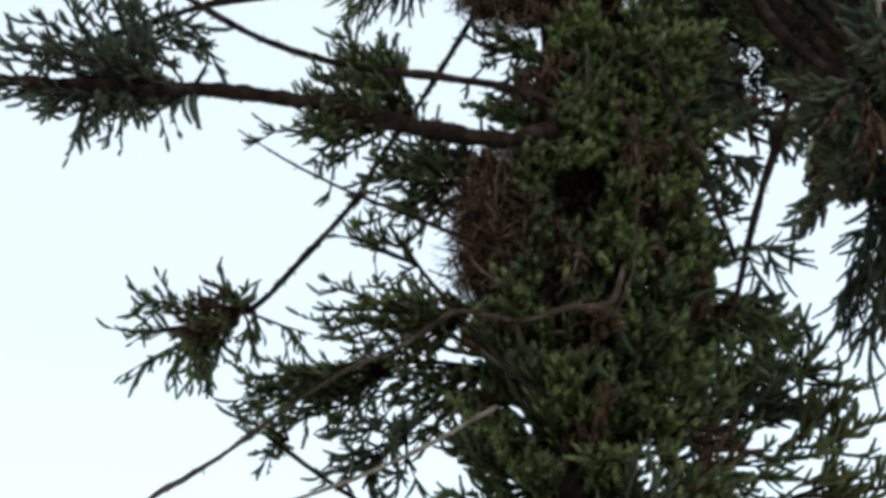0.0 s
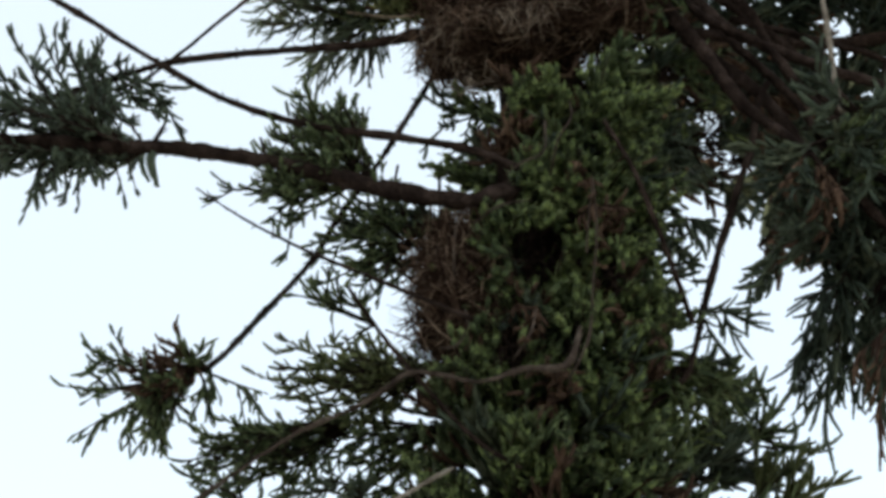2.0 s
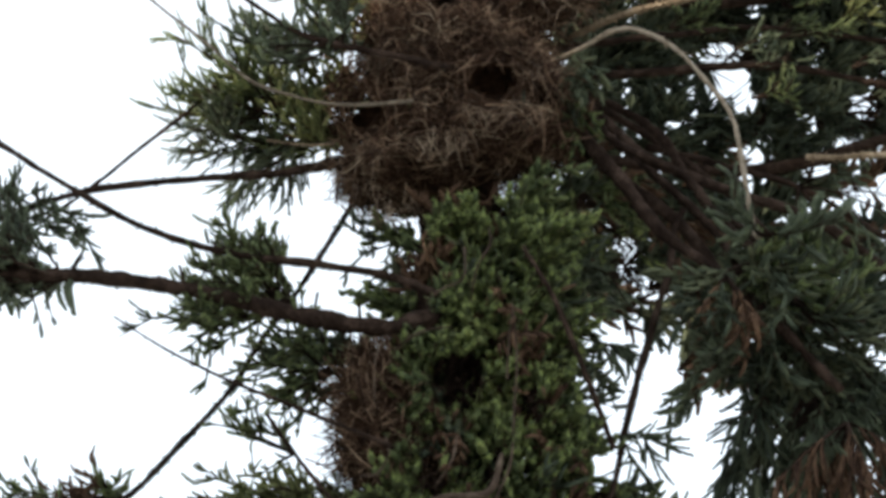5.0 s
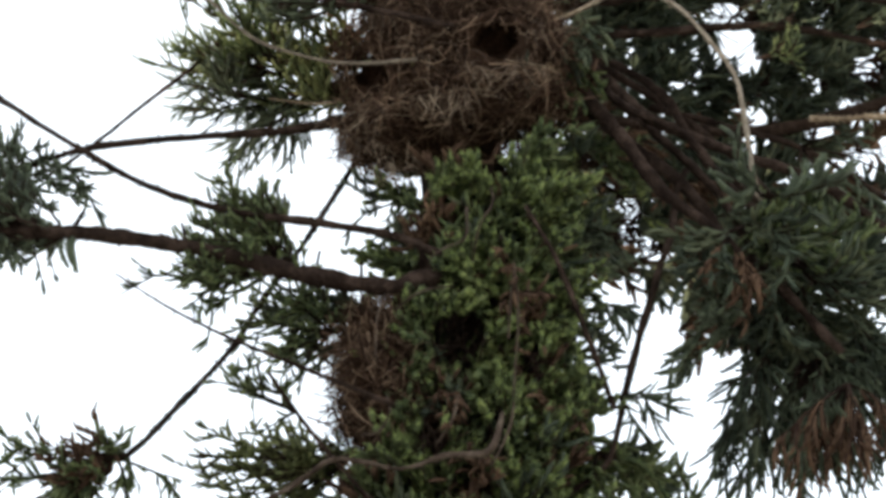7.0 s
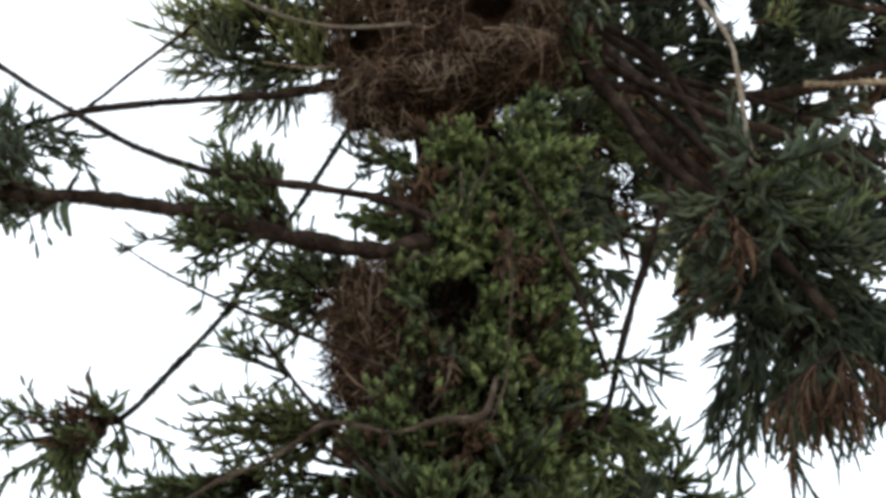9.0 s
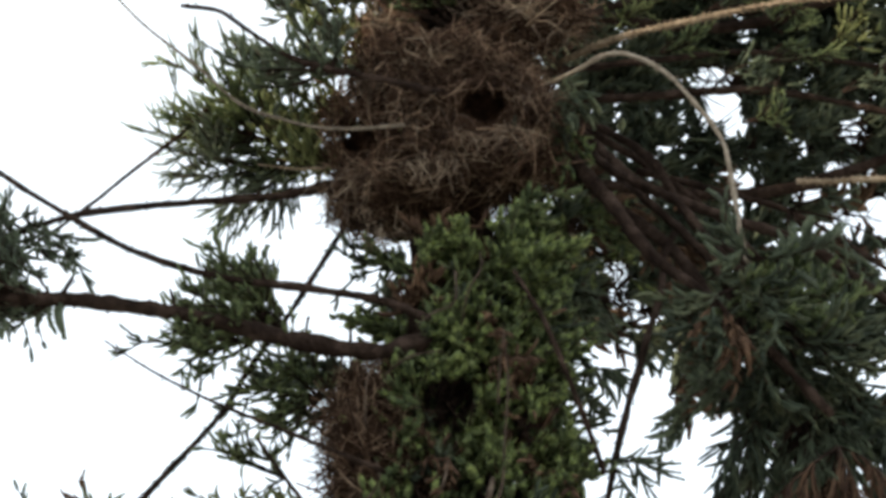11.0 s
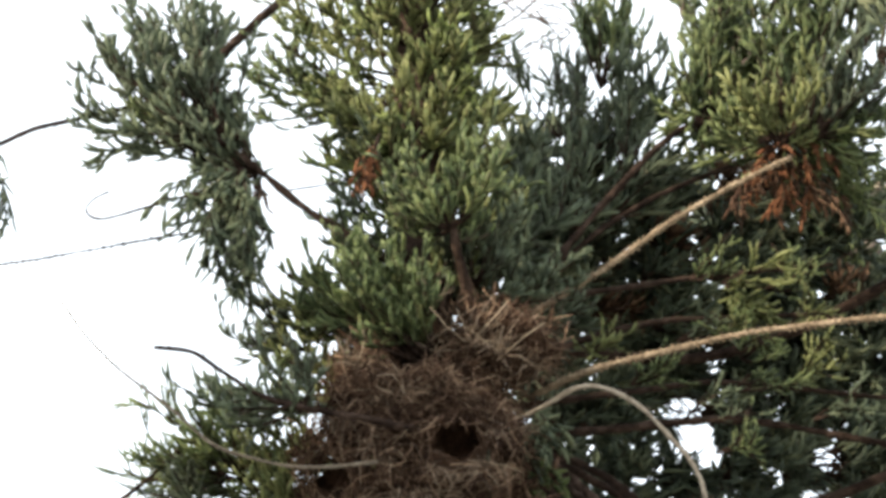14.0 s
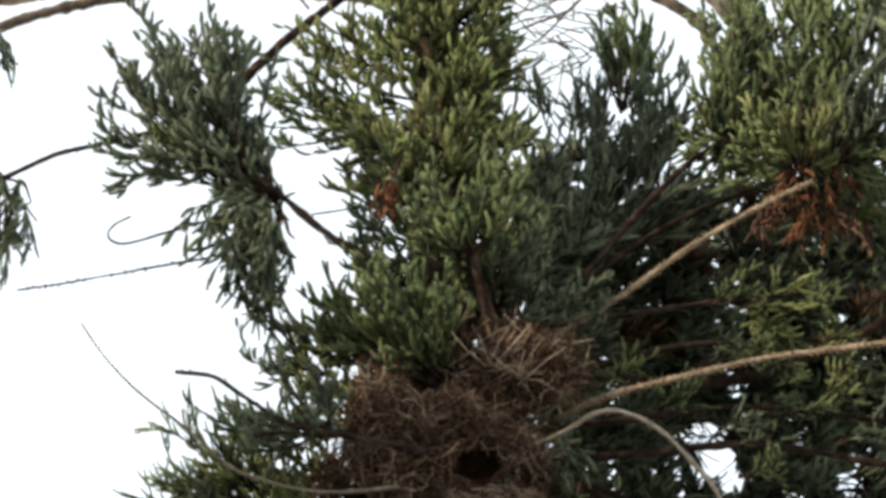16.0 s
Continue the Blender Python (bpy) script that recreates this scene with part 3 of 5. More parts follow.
for a, d in ((((-0.796, 8.900, 5.575)), (0.02, -0.05, 0.10)), (((-1.528, 8.700, 5.668)), (-0.03, -0.04, 0.09)), (((-1.833, 8.600, 5.655)), (-0.05, -0.03, -0.09)), (((-0.538, 9.000, 5.542)), (0.0, -0.08, 0.09))):
    limb(tree, "stub", [a, (a[0] + d[0] * 0.6, a[1] + d[1] * 0.6, a[2] + d[2] * 0.6), (a[0] + d[0], a[1] + d[1], a[2] + d[2])], 0.012, 0.008, step=0.02, sides=6)

for at in ((0.060, 8.780, 5.555), (0.102, 8.750, 5.436), (0.079, 8.800, 5.671)):
    clump(tree, at, (0.10, 0.08, 0.07), 34, (at[0] + 0.15, at[1] + 0.3, at[2] - 0.1), LIME, lift=0.3, spread=0.7, inner=0.5, shapes=TUFT)

# limbs to the right
r1 = limb(tree, "limb", [(1.427, 9.200, 6.401), (1.348, 9.200, 6.206), (1.312, 9.200, 5.977), (1.222, 9.200, 5.714), (1.105, 9.200, 5.349), (0.986, 9.150, 4.942), (0.930, 9.100, 4.686), (0.879, 9.100, 4.512), (0.755, 9.100, 4.386), (0.563, 9.100, 4.254)], 0.023, 0.018, spurs=30)
r2 = limb(tree, "limb", [(0.400, 8.500, 5.797), (0.554, 8.500, 5.501), (0.660, 8.550, 5.250), (0.765, 8.600, 4.970), (0.886, 8.750, 4.681)], 0.012, 0.016, BARK, "bare reddish-brown hanging branch", spurs=30)
r3 = limb(tree, "limb", [(0.529, 9.400, 7.348), (0.728, 9.250, 7.041), (1.012, 9.100, 6.584), (1.245, 9.000, 6.141), (1.539, 8.900, 5.828), (1.870, 8.800, 5.423), (2.145, 8.700, 5.008)], 0.054, 0.026, spurs=15)
r4 = limb(tree, "limb", [(0.611, 9.500, 7.452), (0.893, 9.400, 7.233), (1.221, 9.300, 6.813), (1.714, 9.200, 6.507), (2.189, 9.100, 6.251), (2.669, 9.000, 5.783), (3.034, 9.000, 5.385)], 0.046, 0.022, spurs=15)
r5 = limb(tree, "limb", [(0.531, 9.500, 7.322), (0.879, 9.450, 6.945), (1.180, 9.400, 6.624), (1.468, 9.350, 6.315), (1.696, 9.300, 5.866), (1.771, 9.250, 5.372), (1.797, 9.200, 4.807)], 0.046, 0.026, spurs=15)
r16 = limb(tree, "limb", [(0.650, 9.600, 7.380), (0.943, 9.600, 7.244), (1.317, 9.550, 6.826), (1.668, 9.500, 6.367), (1.837, 9.500, 5.956), (1.954, 9.500, 5.472)], 0.036, 0.02, spurs=10)
r17 = limb(tree, "limb", [(0.708, 9.800, 7.635), (1.118, 9.800, 7.403), (1.584, 9.800, 7.045), (1.989, 9.800, 6.616), (2.233, 9.800, 6.206)], 0.03, 0.016, spurs=10)
r18 = limb(tree, "limb", [(1.293, 9.800, 7.180), (1.772, 9.800, 7.041), (2.315, 9.800, 6.861), (2.787, 9.800, 6.519), (3.172, 9.800, 6.189)], 0.024, 0.014, spurs=10)
for pts, r in (([(0.822, 9.400, 7.299), (1.070, 9.200, 6.820), (1.429, 9.100, 6.577), (1.715, 9.000, 6.114), (2.060, 9.000, 5.903)], 0.030), ([(0.927, 9.700, 7.524), (1.356, 9.650, 7.201), (1.635, 9.600, 6.641), (1.956, 9.550, 6.328), (2.196, 9.500, 5.762)], 0.034)):
    limb(tree, "limb", pts, r, r * 0.6, spurs=25, wander=0.9)
r6 = limb(tree, "limb", [(0.667, 9.100, 7.417), (0.840, 8.950, 7.424), (1.015, 8.850, 7.475), (1.187, 8.800, 7.434), (1.380, 8.750, 7.263), (1.527, 8.700, 7.022), (1.664, 8.650, 6.729), (1.694, 8.600, 6.372), (1.707, 8.550, 6.013), (1.739, 8.550, 5.868)], 0.015, 0.014, TAN, "pale bare branch arching down", spurs=25)
r7 = limb(tree, "limb", [(0.773, 9.400, 7.786), (1.170, 9.150, 7.815), (1.639, 9.000, 7.851), (2.171, 8.850, 7.878), (2.916, 8.650, 7.832), (3.551, 8.500, 7.768)], 0.020, 0.018, GOLD, "pale branch set with old leaf spurs", spurs=200, knots=0.16)
r8 = limb(tree, "limb", [(0.654, 9.400, 8.358), (0.928, 9.300, 8.470), (1.286, 9.200, 8.654), (1.781, 9.100, 8.988), (2.234, 9.000, 9.229), (2.687, 8.900, 9.421)], 0.020, 0.018, GOLD, "pale branch set with old leaf spurs", spurs=200, knots=0.16)
r9 = limb(tree, "limb", [(0.716, 9.600, 8.648), (1.024, 9.600, 9.071), (1.480, 9.550, 9.633), (1.951, 9.500, 10.142), (2.189, 9.500, 10.323), (2.628, 9.500, 10.661)], 0.034, 0.022, spurs=25)
r10 = limb(tree, "limb", [(0.769, 9.700, 8.821), (1.076, 9.700, 9.148), (1.525, 9.700, 9.538), (1.935, 9.700, 9.805), (2.529, 9.700, 10.076)], 0.026, 0.016)
r11 = limb(tree, "limb", [(2.139, 8.900, 6.591), (2.300, 8.900, 6.592), (2.474, 8.900, 6.604), (2.779, 8.900, 6.618), (3.306, 8.900, 6.637), (3.931, 8.900, 6.657)], 0.017, 0.022, GOLD, "pale broken branch stub", spurs=60, knots=0.16)
r12 = limb(tree, "limb", [(0.621, 9.600, 7.602), (1.245, 9.700, 7.699), (1.721, 9.750, 7.777), (2.238, 9.800, 7.814), (3.153, 9.850, 7.644), (3.850, 9.900, 7.503)], 0.034, 0.02)
r13 = limb(tree, "limb", [(0.684, 9.600, 8.154), (1.301, 9.700, 8.476), (1.809, 9.800, 8.662), (2.216, 9.800, 8.675), (2.828, 9.800, 8.694)], 0.030, 0.016)
r14 = limb(tree, "limb", [(0.710, 9.700, 8.659), (1.218, 9.800, 8.926), (1.634, 9.800, 8.995), (2.261, 9.800, 9.087), (3.098, 9.800, 9.150)], 0.03, 0.016)
r15 = limb(tree, "limb", [(0.676, 9.700, 7.893), (1.556, 9.800, 8.060), (2.155, 9.800, 8.120), (3.196, 9.800, 7.983), (3.702, 9.800, 7.903)], 0.026, 0.016)

# two boughs added for the unseen bank that blocks light on the right
r19 = limb(tree, "limb", [(0.4, 9.9, 7.2), (2.5, 10.4, 7.4), (4.2, 9.2, 7.8), (4.4, 7.2, 8.1)], 0.05, 0.02, step=0.15)
r20 = limb(tree, "limb", [(0.4, 9.9, 8.6), (2.5, 10.5, 8.9), (4.4, 9.2, 9.4), (4.8, 7.2, 9.8)], 0.05, 0.02, step=0.15)

# upper limbs
u1 = limb(tree, "limb", [(0.130, 9.300, 7.445), (-0.065, 8.550, 7.017), (-0.215, 8.500, 7.036), (-0.518, 8.500, 7.107), (-0.858, 8.500, 7.202), (-1.133, 8.450, 7.358), (-1.341, 8.400, 7.489), (-1.575, 8.350, 7.497)], 0.03, 0.011, spurs=20)
u2 = limb(tree, "limb", [(-0.225, 8.550, 6.782), (-0.462, 8.600, 6.789), (-0.698, 8.600, 6.789), (-0.936, 8.600, 6.845), (-1.211, 8.600, 6.961), (-1.501, 8.600, 7.238), (-1.796, 8.600, 7.493), (-2.048, 8.600, 7.768), (-2.254, 8.600, 8.066)], 0.013, 0.005, BUFF, "thin bare grey-brown branch with a broken end")
u3 = limb(tree, "limb", [(-0.724, 9.000, 6.747), (-0.892, 8.950, 6.709), (-1.129, 8.900, 6.713)], 0.008, 0.006, GOLD)
u4 = limb(tree, "limb", [(0.157, 9.400, 8.660), (-0.188, 9.000, 8.654), (-0.490, 8.850, 8.786), (-0.755, 8.750, 8.933), (-0.984, 8.650, 9.105), (-1.254, 8.550, 9.305), (-1.575, 8.500, 9.555)], 0.040, 0.02, spurs=25)
u5 = limb(tree, "limb", [(0.411, 9.200, 8.173), (0.358, 8.950, 8.364), (0.305, 8.800, 8.534), (0.264, 8.700, 8.696), (0.202, 8.650, 8.952)], 0.045, 0.03, spurs=30)
u6 = limb(tree, "limb", [(-0.269, 9.800, 12.942), (-0.906, 9.900, 12.335), (-1.321, 9.900, 11.856), (-1.659, 9.850, 11.283), (-1.941, 9.800, 10.862)], 0.050, 0.038)
u7 = limb(tree, "limb", [(-1.678, 9.000, 10.165), (-2.166, 9.000, 10.063), (-2.484, 9.000, 9.969), (-2.721, 9.000, 9.897), (-3.019, 9.000, 9.706), (-3.527, 9.000, 9.387)], 0.02, 0.018, spurs=25)
u8 = limb(tree, "limb", [(-1.390, 8.600, 8.946), (-1.574, 8.600, 8.876), (-1.829, 8.600, 8.783), (-2.028, 8.600, 8.715), (-2.123, 8.600, 8.737), (-2.161, 8.600, 8.806), (-2.121, 8.600, 8.888), (-2.026, 8.600, 8.950)], 0.009, 0.008, step=0.02)
u9 = limb(tree, "limb", [(-1.296, 8.600, 8.650), (-1.477, 8.600, 8.582), (-1.841, 8.600, 8.510), (-2.379, 8.600, 8.396), (-2.700, 8.600, 8.343)], 0.008, 0.006, spurs=60)
u10 = limb(tree, "limb", [(-0.194, 9.400, 9.763), (-0.434, 9.200, 9.541), (-0.670, 9.100, 9.397), (-0.899, 9.000, 9.275)], 0.009, 0.006)

# foliage on the left, from low to high
clump(l1, (-2.857, 8.450, 5.696), (0.71, 0.45, 0.21), 541, (-2.178, 8.500, 5.592), BLUE, lift=-0.1, inner=0.1, size=0.77)
clump(l1, (-2.772, 8.400, 5.955), (0.46, 0.35, 0.21), 283, (-2.413, 8.400, 5.599), BLUE, lift=0.4, size=0.77)
clump(l1, (-2.720, 8.400, 5.445), (0.46, 0.3, 0.12), 115, (-2.573, 8.400, 5.582), BLUE, lift=-0.9, curl=-1, size=0.77)
clump(l5, (-2.206, 9.200, 4.443), (0.34, 0.25, 0.21), 283, (-1.941, 9.250, 4.553), GREEN, lift=0.1, inner=0.25, size=0.77)
clump(l5, (-2.080, 9.120, 4.444), (0.18, 0.15, 0.10), 150, (-1.924, 9.200, 4.553), BROWN, lift=0.0, inner=0.05, size=0.8)
clump(l5, (-2.218, 9.200, 4.188), (0.27, 0.2, 0.16), 141, (-2.114, 9.250, 4.408), GREEN, lift=-0.7, curl=-1, size=0.77)
clump(l5, (-1.768, 9.200, 4.326), (0.18, 0.2, 0.18), 38, (-1.924, 9.250, 4.546), GREEN, lift=-0.6, curl=-1, size=0.77)
clump(l2, (-1.256, 9.000, 5.875), (0.29, 0.3, 0.32), 218, (-0.921, 9.100, 5.662), GREEN, lift=0.1, size=0.77)
clump(l2, (-1.492, 8.900, 5.504), (0.25, 0.3, 0.21), 129, (-1.122, 9.100, 5.627), GREEN, lift=0.0, size=0.77)
clump(l7, (-1.108, 9.100, 5.266), (0.32, 0.35, 0.39), 258, (-0.717, 9.200, 5.305), GREEN, lift=-0.2, size=0.77)
clump(l7, (-1.134, 9.450, 5.005), (0.29, 0.3, 0.21), 103, (-0.926, 9.450, 4.898), GREEN, lift=0.0, size=0.77)
clump(l6, (-1.092, 9.250, 4.481), (0.38, 0.4, 0.23), 464, (-0.609, 9.350, 4.549), YELLOW, lift=0.1, size=0.77)
clump(l6, (-1.627, 9.450, 4.058), (0.50, 0.35, 0.21), 489, (-1.046, 9.500, 4.316), GREEN, lift=-0.1, size=0.77)
clump(l6, (-0.976, 9.550, 4.090), (0.46, 0.35, 0.25), 335, (-0.515, 9.550, 4.300), GREEN, lift=-0.1, size=0.77)
clump(l8b, (-1.131, 9.300, 3.695), (0.32, 0.35, 0.25), 218, (-0.942, 9.300, 3.794), BLUE, lift=-0.3, size=0.77)
clump(l8b, (-1.813, 9.300, 3.752), (0.25, 0.3, 0.14), 77, (-1.620, 9.300, 3.787), GREEN, lift=-0.1, size=0.77)
clump(l3, (-2.465, 8.900, 6.120), (0.29, 0.3, 0.29), 138, (-2.544, 9.000, 6.323), BLUE, lift=-0.3, size=0.86)
clump(l3, (-2.782, 8.900, 6.015), (0.32, 0.3, 0.25), 115, (-2.751, 8.950, 6.188), BLUE, lift=-0.2, size=0.86)
clump(l4, (-1.582, 9.400, 7.430), (0.46, 0.4, 0.32), 299, (-1.113, 9.600, 7.281), GREEN, lift=0.2, long=True, size=0.86)
clump(l2, (-0.872, 9.900, 5.660), (0.36, 0.3, 0.25), 170, (-0.437, 9.800, 5.660), SHADE, lift=0.0, size=1.1)
clump(l2, (-1.071, 9.800, 5.503), (0.29, 0.3, 0.25), 168, (-0.651, 9.800, 5.659), BLUE, lift=0.0, size=0.77)
clump(l2, (-1.386, 9.700, 6.237), (0.32, 0.3, 0.21), 193, (-1.017, 9.700, 6.081), BLUE, lift=0.2, size=0.77)
clump(l2, (-1.671, 9.600, 5.875), (0.21, 0.3, 0.16), 141, (-1.320, 9.600, 5.916), GREEN, lift=0.1, size=0.77)
clump(l4, (-1.345, 9.500, 7.665), (0.32, 0.35, 0.29), 184, (-0.965, 9.600, 7.322), GREEN, lift=0.3, size=0.86)
clump(l4, (-1.396, 9.600, 6.987), (0.46, 0.4, 0.25), 230, (-0.885, 9.600, 7.147), BLUE, lift=-0.3, curl=-0.3, long=True, size=0.86)
clump(tree, (-0.968, 9.600, 7.409), (0.32, 0.4, 0.39), 322, (-0.518, 9.650, 7.343), YELLOW, lift=0.2, size=0.86)
clump(u1, (-1.024, 8.600, 7.374), (0.39, 0.4, 0.29), 264, (-0.681, 8.700, 7.268), BLUE, lift=0.25, size=0.86)
clump(u1, (-1.192, 9.200, 8.282), (0.32, 0.35, 0.25), 161, (-0.746, 9.400, 8.182), BLUE, lift=0.35, size=0.86)
clump(l2, (-0.468, 9.600, 6.317), (0.25, 0.3, 0.29), 141, (-0.254, 9.600, 6.392), BLUE, lift=-0.2, size=0.77)
clump(l2, (-1.253, 8.900, 5.842), (0.32, 0.3, 0.25), 168, (-1.026, 9.000, 5.669), GREEN, lift=0.3, size=0.77)
clump(l4, (-1.141, 9.350, 7.121), (0.22, 0.22, 0.18), 85, (-0.752, 9.500, 7.094), GREEN, lift=0.3, spread=0.62, size=0.85)
clump(l4, (-1.477, 9.350, 7.297), (0.22, 0.22, 0.18), 85, (-1.088, 9.500, 7.272), BLUE, lift=0.3, spread=0.62, size=0.85, long=True)
clump(u1, (-0.978, 9.300, 7.733), (0.22, 0.22, 0.18), 85, (-0.576, 9.450, 7.710), GREEN, lift=0.3, spread=0.62, size=0.85)
clump(u1, (-1.271, 9.300, 7.652), (0.22, 0.22, 0.18), 85, (-0.874, 9.450, 7.628), BLUE, lift=0.3, spread=0.62, size=0.85, long=True)
clump(l4, (-1.578, 9.400, 7.077), (0.22, 0.22, 0.18), 85, (-1.193, 9.550, 7.049), BLUE, lift=0.3, spread=0.62, size=0.85, long=True)
clump(l4, (-0.995, 9.600, 7.525), (0.22, 0.22, 0.18), 85, (-0.588, 9.750, 7.497), YELLOW, lift=0.3, spread=0.62, size=0.85)
# round the top of the nest
clump(tree, (-0.406, 8.800, 8.268), (0.39, 0.4, 0.32), 380, (-0.043, 9.000, 7.950), GREEN, lift=0.45, split=30, size=1.1)
clump(tree, (-0.799, 9.100, 8.409), (0.29, 0.4, 0.25), 170, (-0.345, 9.200, 8.144), YELLOW, lift=0.4)
clump(u5, (0.164, 8.600, 8.960), (0.43, 0.4, 0.32), 420, (0.251, 8.700, 8.648), GREEN, lift=0.6, split=40, size=1.1)
clump(u5, (0.508, 9.000, 8.786), (0.36, 0.4, 0.29), 220, (0.421, 9.100, 8.476), BLUE, lift=0.4)
clump(tree, (-0.036, 8.900, 8.382), (0.29, 0.3, 0.21), 150, (0.187, 9.100, 8.292), GREEN, lift=0.5)
clump(u5, (-0.342, 8.900, 9.385), (0.10, 0.12, 0.18), 40, (-0.222, 8.900, 9.704), RUST, lift=-0.8, curl=-1, size=0.8)
clump(tree, (0.988, 9.400, 8.690), (0.39, 0.4, 0.29), 260, (0.590, 9.500, 8.577), BLUE, lift=0.4)
clump(tree, (-0.075, 8.750, 8.040), (0.32, 0.3, 0.21), 220, (0.139, 9.000, 7.856), GREEN, lift=0.4)
clump(tree, (0.410, 9.700, 8.981), (0.39, 0.3, 0.25), 160, (0.199, 9.700, 8.733), BLUE, lift=0.3, size=1.4)
clump(tree, (0.860, 9.800, 9.635), (0.39, 0.3, 0.36), 200, (0.544, 9.800, 9.211), BLUE, lift=0.3, size=1.4)
clump(u1, (-0.699, 9.300, 8.065), (0.29, 0.3, 0.29), 170, (-0.323, 9.400, 7.761), YELLOW, lift=0.35)
clump(u1, (-0.586, 9.200, 8.461), (0.29, 0.3, 0.25), 170, (-0.244, 9.300, 8.103), GREEN, lift=0.4)
clump(tree, (-0.394, 9.300, 9.149), (0.29, 0.3, 0.21), 150, (-0.037, 9.400, 8.913), GREEN, lift=0.4)
clump(tree, (-0.159, 8.850, 7.921), (0.29, 0.2, 0.16), 150, (0.131, 9.100, 7.822), GREEN, lift=0.3)
clump(tree, (0.475, 9.650, 8.877), (0.36, 0.25, 0.25), 170, (0.301, 9.600, 8.448), SHADE, lift=0.3, shapes=COARSE, size=1.3)
clump(tree, (-0.422, 9.000, 8.170), (0.21, 0.2, 0.21), 120, (-0.128, 9.100, 7.871), BLUE, lift=0.3)
clump(tree, (-0.923, 9.150, 7.000), (0.16, 0.15, 0.14), 80, (-0.703, 9.350, 6.994), YELLOW, lift=0.3, size=0.85)
clump(tree, (-0.032, 9.000, 10.595), (0.20, 0.14, 0.16), 70, (0.06, 9.35, 10.445), YELLOW, lift=0.4, spread=0.65, inner=0.45)
clump(tree, (0.016, 9.000, 11.085), (0.20, 0.14, 0.16), 70, (0.06, 9.35, 10.935), YELLOW, lift=0.4, spread=0.65, inner=0.45)
clump(tree, (-0.091, 9.000, 10.174), (0.20, 0.14, 0.16), 70, (0.06, 9.35, 10.024), YELLOW, lift=0.4, spread=0.65, inner=0.45)
# the big upper left fan
clump(u4, (-1.854, 8.500, 10.081), (0.54, 0.4, 0.54), 560, (-1.254, 8.550, 9.305), BLUE, lift=0.45, size=1.1, split=30)
clump(u4, (-2.083, 8.500, 10.373), (0.29, 0.3, 0.29), 120, (-1.629, 8.500, 9.744), BLUE, lift=0.5)
clump(u4, (-1.247, 8.600, 8.459), (0.43, 0.3, 0.21), 110, (-1.160, 8.600, 8.891), BLUE, lift=-0.8, curl=-0.6, long=True)
clump(u4, (-1.275, 9.000, 10.387), (0.25, 0.3, 0.29), 90, (-1.286, 8.700, 9.600), BLUE, lift=0.5)
clump(u4, (-1.547, 8.600, 10.701), (0.29, 0.35, 0.29), 190, (-1.362, 8.600, 9.725), BLUE, lift=0.7, size=1.1)
clump(u4, (-2.024, 8.500, 9.381), (0.32, 0.3, 0.18), 120, (-1.412, 8.550, 9.361), BLUE, lift=0.1)
clump(u4, (-1.428, 8.650, 9.451), (0.39, 0.35, 0.32), 220, (-1.062, 8.650, 9.132), BLUE, lift=0.1)
clump(u4, (-1.302, 8.600, 8.747), (0.43, 0.35, 0.29), 340, (-1.135, 8.600, 9.141), BLUE, lift=-0.6, curl=-0.6)
clump(u4, (-1.425, 8.750, 9.339), (0.30, 0.3, 0.26), 200, (-1.036, 8.800, 9.295), BLUE, lift=0.1, size=0.9)
clump(u4, (-1.741, 8.750, 9.884), (0.34, 0.3, 0.26), 200, (-1.425, 8.750, 9.339), GREEN, lift=0.5, size=0.95)
clump(u4, (-1.243, 8.750, 8.877), (0.22, 0.25, 0.2), 110, (-1.036, 8.800, 9.295), BROWN, lift=-0.6, curl=-0.5, size=0.9)
clump(u6, (-0.964, 9.700, 10.998), (0.46, 0.4, 0.46), 420, (-0.376, 9.700, 10.737), GREEN, lift=0.2)
clump(u6, (-0.848, 9.700, 11.709), (0.29, 0.4, 0.29), 150, (-0.287, 9.700, 11.366), YELLOW, lift=0.2)
clump(u7, (-2.982, 9.000, 9.322), (0.21, 0.3, 0.29), 130, (-3.054, 9.000, 9.669), BLUE, lift=-0.8, curl=-0.5, long=True, spread=0.5)
clump(u7, (-3.305, 9.000, 10.914), (0.16, 0.3, 0.43), 120, (-3.503, 9.000, 11.488), BLUE, lift=-0.8, curl=-0.5, long=True, spread=0.5)
clump(u7, (-2.846, 9.000, 9.063), (0.16, 0.2, 0.18), 40, (-2.925, 9.000, 9.479), BLUE, lift=-0.8, curl=-0.5, long=True, spread=0.6)
# foliage on the right
bank([r13, r14, r9], (1.000, 10.800, 10.981), (3.943, 10.800, 10.928), (0.925, 10.800, 9.457), 6, 3, 0.25, 230, [SHADE, SHADE, SHADE, BROWN], lift=0.25)
bank([r12, r13, r15], (1.024, 10.900, 9.529), (3.913, 10.900, 9.477), (0.978, 10.900, 8.668), 6, 2, 0.25, 260, [SHADE], lift=0.0)
bank([r4, r12], (0.972, 10.800, 8.654), (3.656, 10.800, 8.606), (0.907, 10.800, 7.427), 6, 3, 0.2, 220, [SHADE], skip=[(2, 0), (4, 2), (2, 2)], lift=-0.1)
bank([r3, r4, r5], (0.972, 10.500, 7.447), (1.938, 10.500, 7.429), (0.921, 10.500, 6.562), 2, 2, 0.2, 160, [BROWN, SHADE], lift=-0.2)
bank([r3, r4, r5], (0.886, 10.800, 7.509), (2.204, 10.800, 7.518), (0.862, 10.800, 6.513), 3, 2, 0.2, 170, [SHADE, BLUE, SHADE], lift=-0.2)
